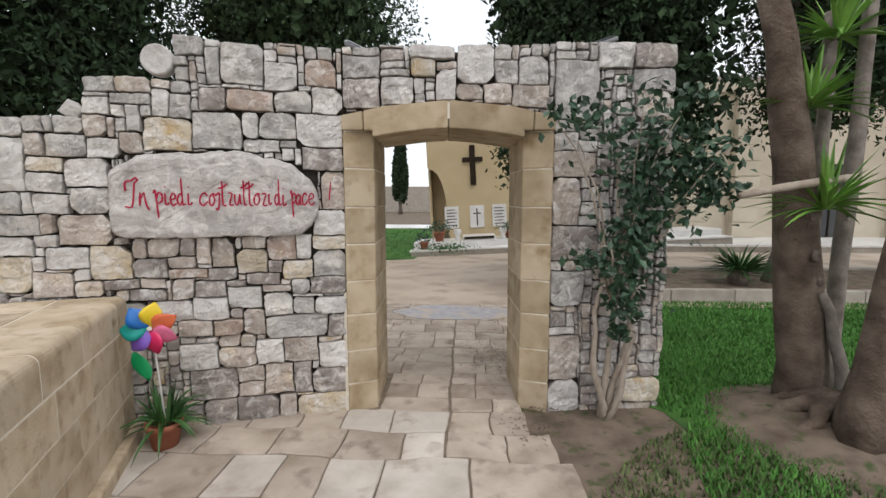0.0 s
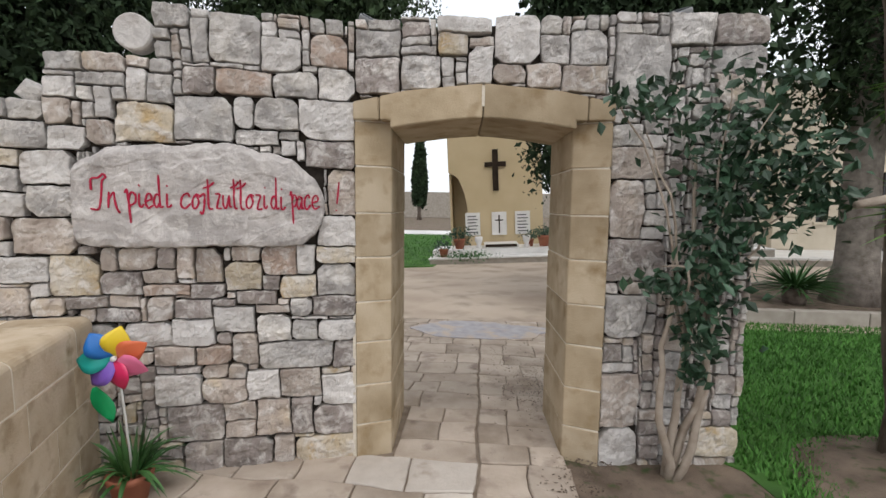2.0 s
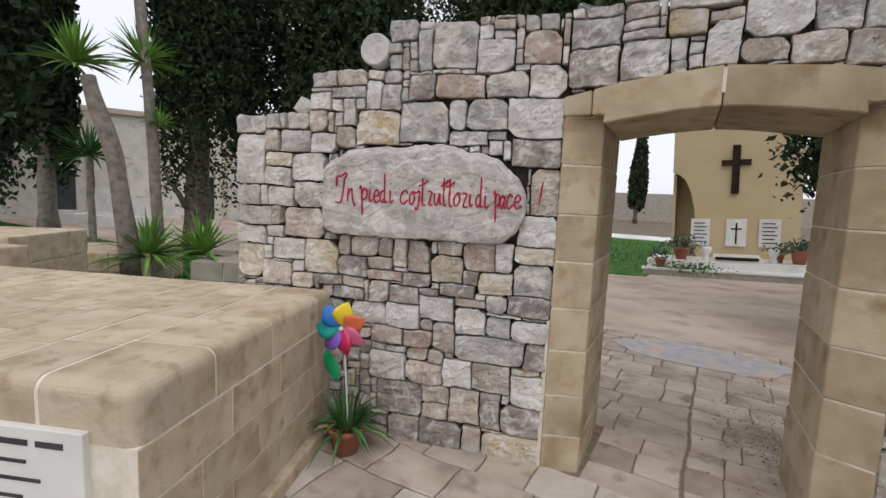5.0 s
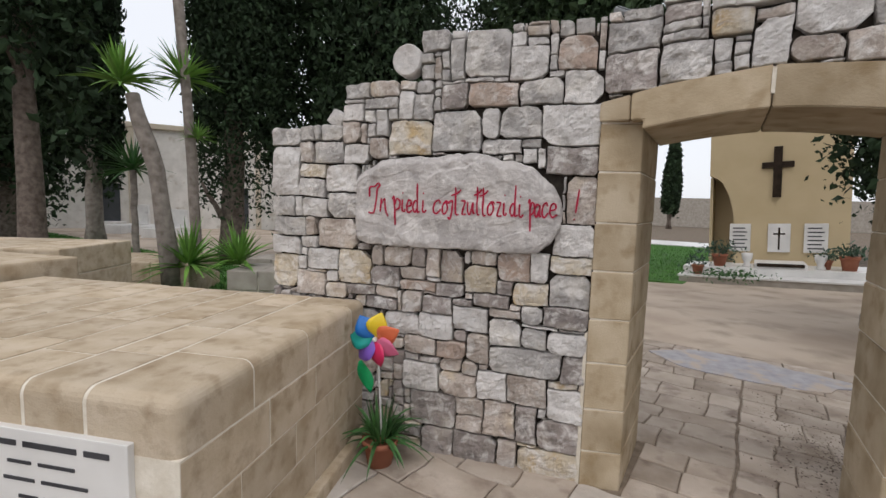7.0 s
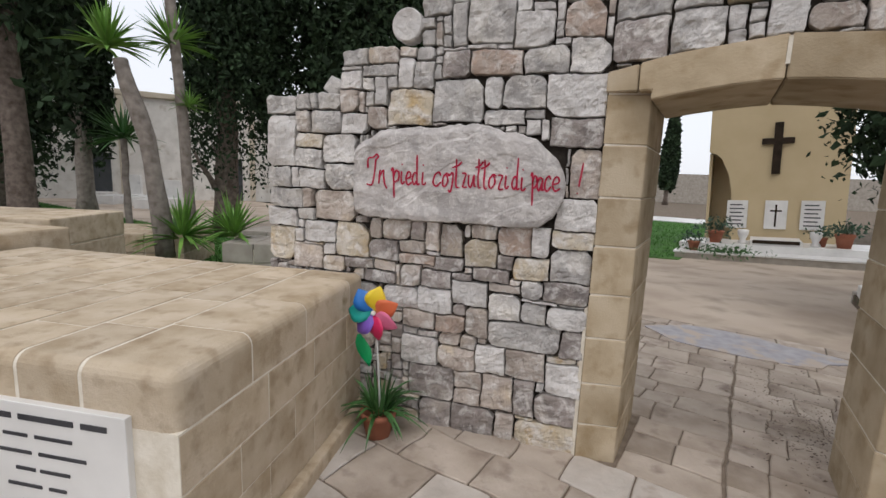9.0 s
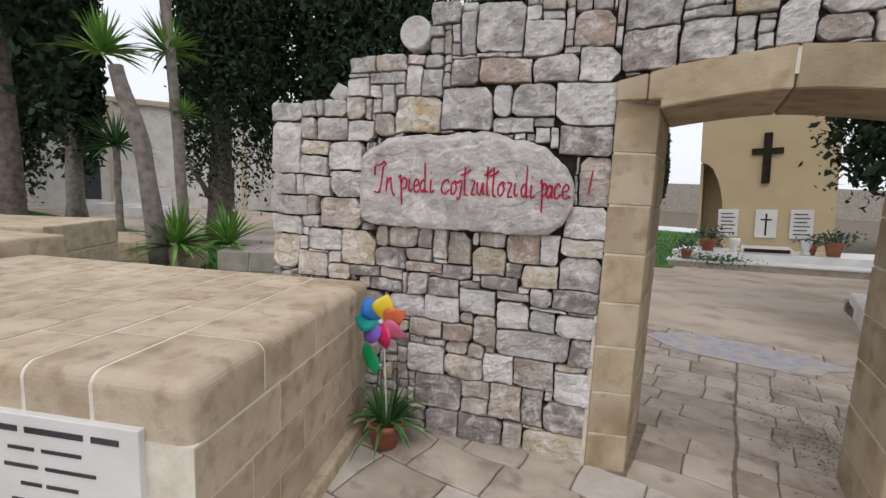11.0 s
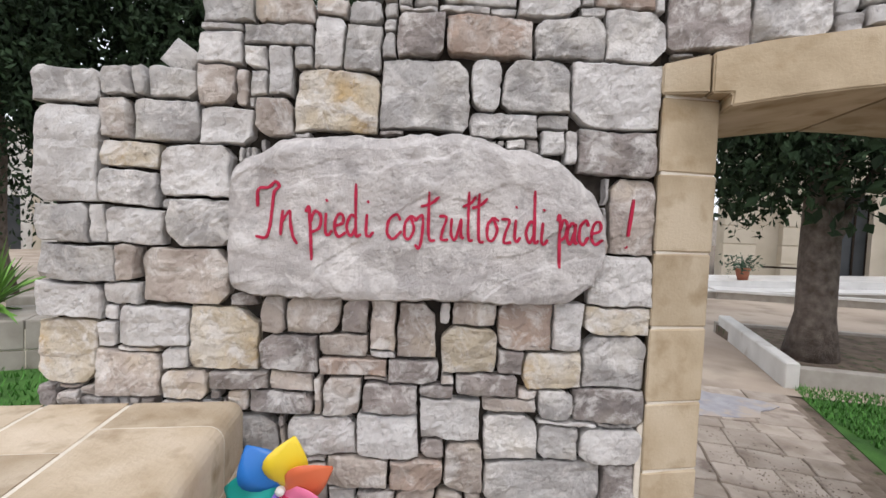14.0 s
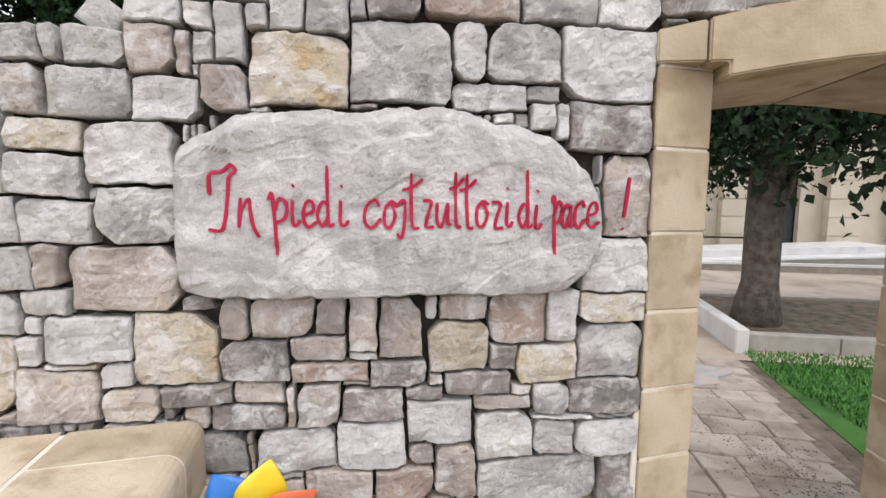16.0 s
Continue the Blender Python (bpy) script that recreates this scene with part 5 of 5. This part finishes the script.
# ---- graves and planters behind the wall's low end ----
def grave_block(u, v, w, d, h, turn, label="low sandstone block tomb among the plants", mat=TOMB):
    ob = thing("block_tomb", pose(u, v, 0, 0, 0, turn), label, "tomb", "block tombs")
    part("body", box(-w / 2 + 0.02, w / 2 - 0.02, -d / 2 + 0.02, d / 2 - 0.02, -0.05, h - 0.1), LIME, ob)
    n = max(2, round(w / 0.55))
    for k in range(n):
        a, b = -w / 2 + w * k / n, -w / 2 + w * (k + 1) / n
        part("block", box(a + 0.006, b - 0.006, -d / 2, d / 2, h - 0.30, h, 0.02), mat, ob)
        part("block", box(a + 0.006, b - 0.006, -d / 2 + 0.01, d / 2 - 0.01, -0.05, h - 0.31, 0.01), mat, ob)
    return ob


grave_block(-6.35, 0.75, 1.9, 1.2, 1.0, 22)
grave_block(-4.75, -0.6, 1.5, 1.0, 1.06, 5)
grave_block(-7.3, 2.9, 2.3, 1.3, 0.55, 25, "low planter of weathered sandstone blocks")
grave_block(-4.7, 3.4, 1.4, 0.9, 0.50, 20, "flat weathered stone grave slab", CONCRETE)
grave_block(-5.6, 4.9, 1.6, 0.8, 0.45, 10, "flat weathered stone grave slab", CONCRETE)
yard = part("yard", plate([(-60, 14.0), (-20, 9.0), (-3.5, 5.6), (-3.5, 10), (-60, 40)], -0.2, 0.004), ROAD)
tagged(yard, "pale gravel yard behind the wall", "ground", kind="structure")
shrub = thing("bare_shrub", pose(-5.1, 4.6, 0.0), "small bare leafless shrub", "shrub")
for k in range(7):
    a = k * 0.9
    piece("twig", *tube(curve_points((0, 0, 0.2), (0.35 * math.cos(a), 0.35 * math.sin(a), 1.1 + 0.12 * (k % 3)), (0.05, 0, 0.1), 6, 0.05, k), [0.02 - 0.003 * i for i in range(6)], 6), BARK, shrub)

# pale chapels far to the west
def chapel_house(x, y, w, d, h, turn, doors):
    ob = thing("burial_chapel", pose(x, y, 0, 0, 0, turn), "pale plastered burial chapel with a flat roof", "chapel", "burial chapels")
    part("wall", box(-w / 2, w / 2, -d / 2, d / 2, -0.05, h, 0.03), WHITEWASH, ob)
    part("roof", box(-w / 2 - 0.15, w / 2 + 0.15, -d / 2 - 0.15, d / 2 + 0.15, h, h + 0.25, 0.03), CREAM, ob)
    for k in range(doors):
        a = -w / 2 + w * (k + 0.5) / doors
        part("door", box(a - 0.45, a + 0.45, -d / 2 - 0.04, -d / 2 + 0.02, 0.0, 2.1), DARKGLASS, ob, "dark doorway")
        part("pilaster", box(a + 0.8, a + 1.05, -d / 2 - 0.12, -d / 2 + 0.02, 0.0, h), CREAM, ob)
    return ob


chapel_house(-21.5, 16.5, 11, 6, 4.7, 45, 2)
chapel_house(-15, 21, 5, 5, 3.4, 35, 1)
for k in range(14):
    x, y = -16 - 1.6 * k + random.uniform(-0.5, 0.5), 10.5 + 0.9 * k + random.uniform(-1, 1)
    hs = thing("gravestone", pose(x, y, 0, 0, 0, random.uniform(15, 40)), "pale marble gravestone in the far rows", "gravestone", "far gravestones")
    part("slab", box(-0.4, 0.4, -0.9, 0.9, -0.05, 0.35, 0.02), MARBLE, hs)
    part("headstone", box(-0.35, 0.35, 0.75, 0.9, 0.3, random.uniform(0.8, 1.2), 0.03), MARBLE, hs)

# ---- flagstones ----
flag_rng = random.Random(8)


def flag(u0, u1, v0, v1, z):
    """One worn flagstone with a wandering outline."""
    out = []
    n = 4
    rim = [(i / n, 0) for i in range(n)] + [(1, j / 3) for j in range(3)] + [(1 - i / n, 1) for i in range(n)] + [(0, 1 - j / 3) for j in range(3)]
    for p, q in rim:
        u, v = u0 + (u1 - u0) * p, v0 + (v1 - v0) * q
        a = Vector((u * 2.2, v * 2.2, 4.0))
        b = Vector((u * 9, v * 9, 7.0))
        u2 = u + 0.022 * noise.noise(a) + 0.016 * noise.noise(b)
        v2 = v + 0.05 * noise.noise(a + Vector((9, 0, 0))) + 0.016 * noise.noise(b + Vector((0, 9, 0)))
        if -0.1 < v < 0.75 and (u < 0.3 or u > 1.2):
            u2 = u
        c = Vector(((u0 + u1) / 2, (v0 + v1) / 2, 0))
        s = flag_rng.uniform(0.975, 0.995)
        out.append(place(c.x + (u2 - c.x) * s, c.y + (v2 - c.y) * s).xy)
    part("flagstone", plate(out, -0.06, z, 0.006), FLAG_PALE if v1 < 0.01 and u0 < 0.75 and flag_rng.random() < 0.5 else FLAG, bedding)


def edge_low(v):
    """The path's edge on the tomb's side."""
    return -1.55 if v < 0 else (0.22 if v < 0.72 else -0.25 - 0.08 * v)


def edge_high(v):
    """The path's edge on the lawn's side."""
    return 1.52 + 0.1 * math.sin(v * 3) if v < -0.9 else (1.2 - 0.38 * v if v < -0.05 else (1.29 if v < 0.72 else 1.35 + 0.17 * v))


v = -4.3
while v < 3.4:
    depth = flag_rng.uniform(0.3, 0.48) if v < 0 else flag_rng.uniform(0.2, 0.36)
    if v < 0 < v + depth:
        depth = -v + 0.0001
    depth = min(depth, 3.45 - v)
    lo, hi = edge_low(v + 0.01), edge_high(v + 0.01)
    for a, b in (((lo, 0.74), (0.75, hi)) if v > -0.9 else ((lo, hi),)):
        at = a
        while at < b - 0.06:
            wide = flag_rng.uniform(0.28, 0.6) if v < 0 else flag_rng.uniform(0.2, 0.42)
            if at + wide > b - 0.18:
                wide = b - at
            flag(at + 0.002, at + wide - 0.002, v + 0.002, v + depth - 0.002, flag_rng.uniform(-0.003, 0.008))
            at += wide
    v += depth

# grey stain of old cement on the far flags
patch = []
for k in range(26):
    a = 2 * math.pi * k / 26
    r = 1 + 0.28 * noise.noise(Vector((math.cos(a) * 1.6, math.sin(a) * 1.6, 2)))
    patch.append(place(0.75 + 0.85 * r * math.cos(a), 2.95 + 0.38 * r * math.sin(a)).xy)
stain = part("cement_stain", plate(patch, 0.0, 0.0115), ASH)
tagged(stain, "thin grey-blue cement stain on the flagstones", "stain", kind="structure")

# dry leaves and soil crumbs that lie on the flags inside the doorway
litter_rng = np.random.default_rng(77)
litter = np.concatenate([litter_rng.normal(size=(n, 2)) * (su, sv) + (u, v) for u, v, su, sv, n in ((1.25, 1.15, 0.16, 0.35, 520), (1.05, 1.7, 0.25, 0.4, 200), (1.42, 0.0, 0.10, 0.10, 220), (1.35, -0.25, 0.12, 0.10, 160))])
cent = np.outer(litter[:, 0], DU) + np.outer(litter[:, 1], DN)
cent[:, 2] = 0.013
v, f = leaf_mesh(cent, litter_rng.uniform(0.010, 0.035, len(cent)), litter_rng.uniform(0.006, 0.018, len(cent)), litter_rng, 0.0)
v = [(p[0], p[1], 0.013 + 0.35 * (p[2] - 0.013)) for p in v]
tagged(piece("leaf_litter", v, f, BROWN_BARK), "scattered dry leaves and soil crumbs on the flagstones", "litter", kind="stuff")

# ---- stones of the wall ----
fill("l", COURSE_A + COURSE_B + COURSE_C + COURSE_D + COURSE_E + COURSE_F + COURSE_G)
fill("d", OVER)
fill("r", EAST)
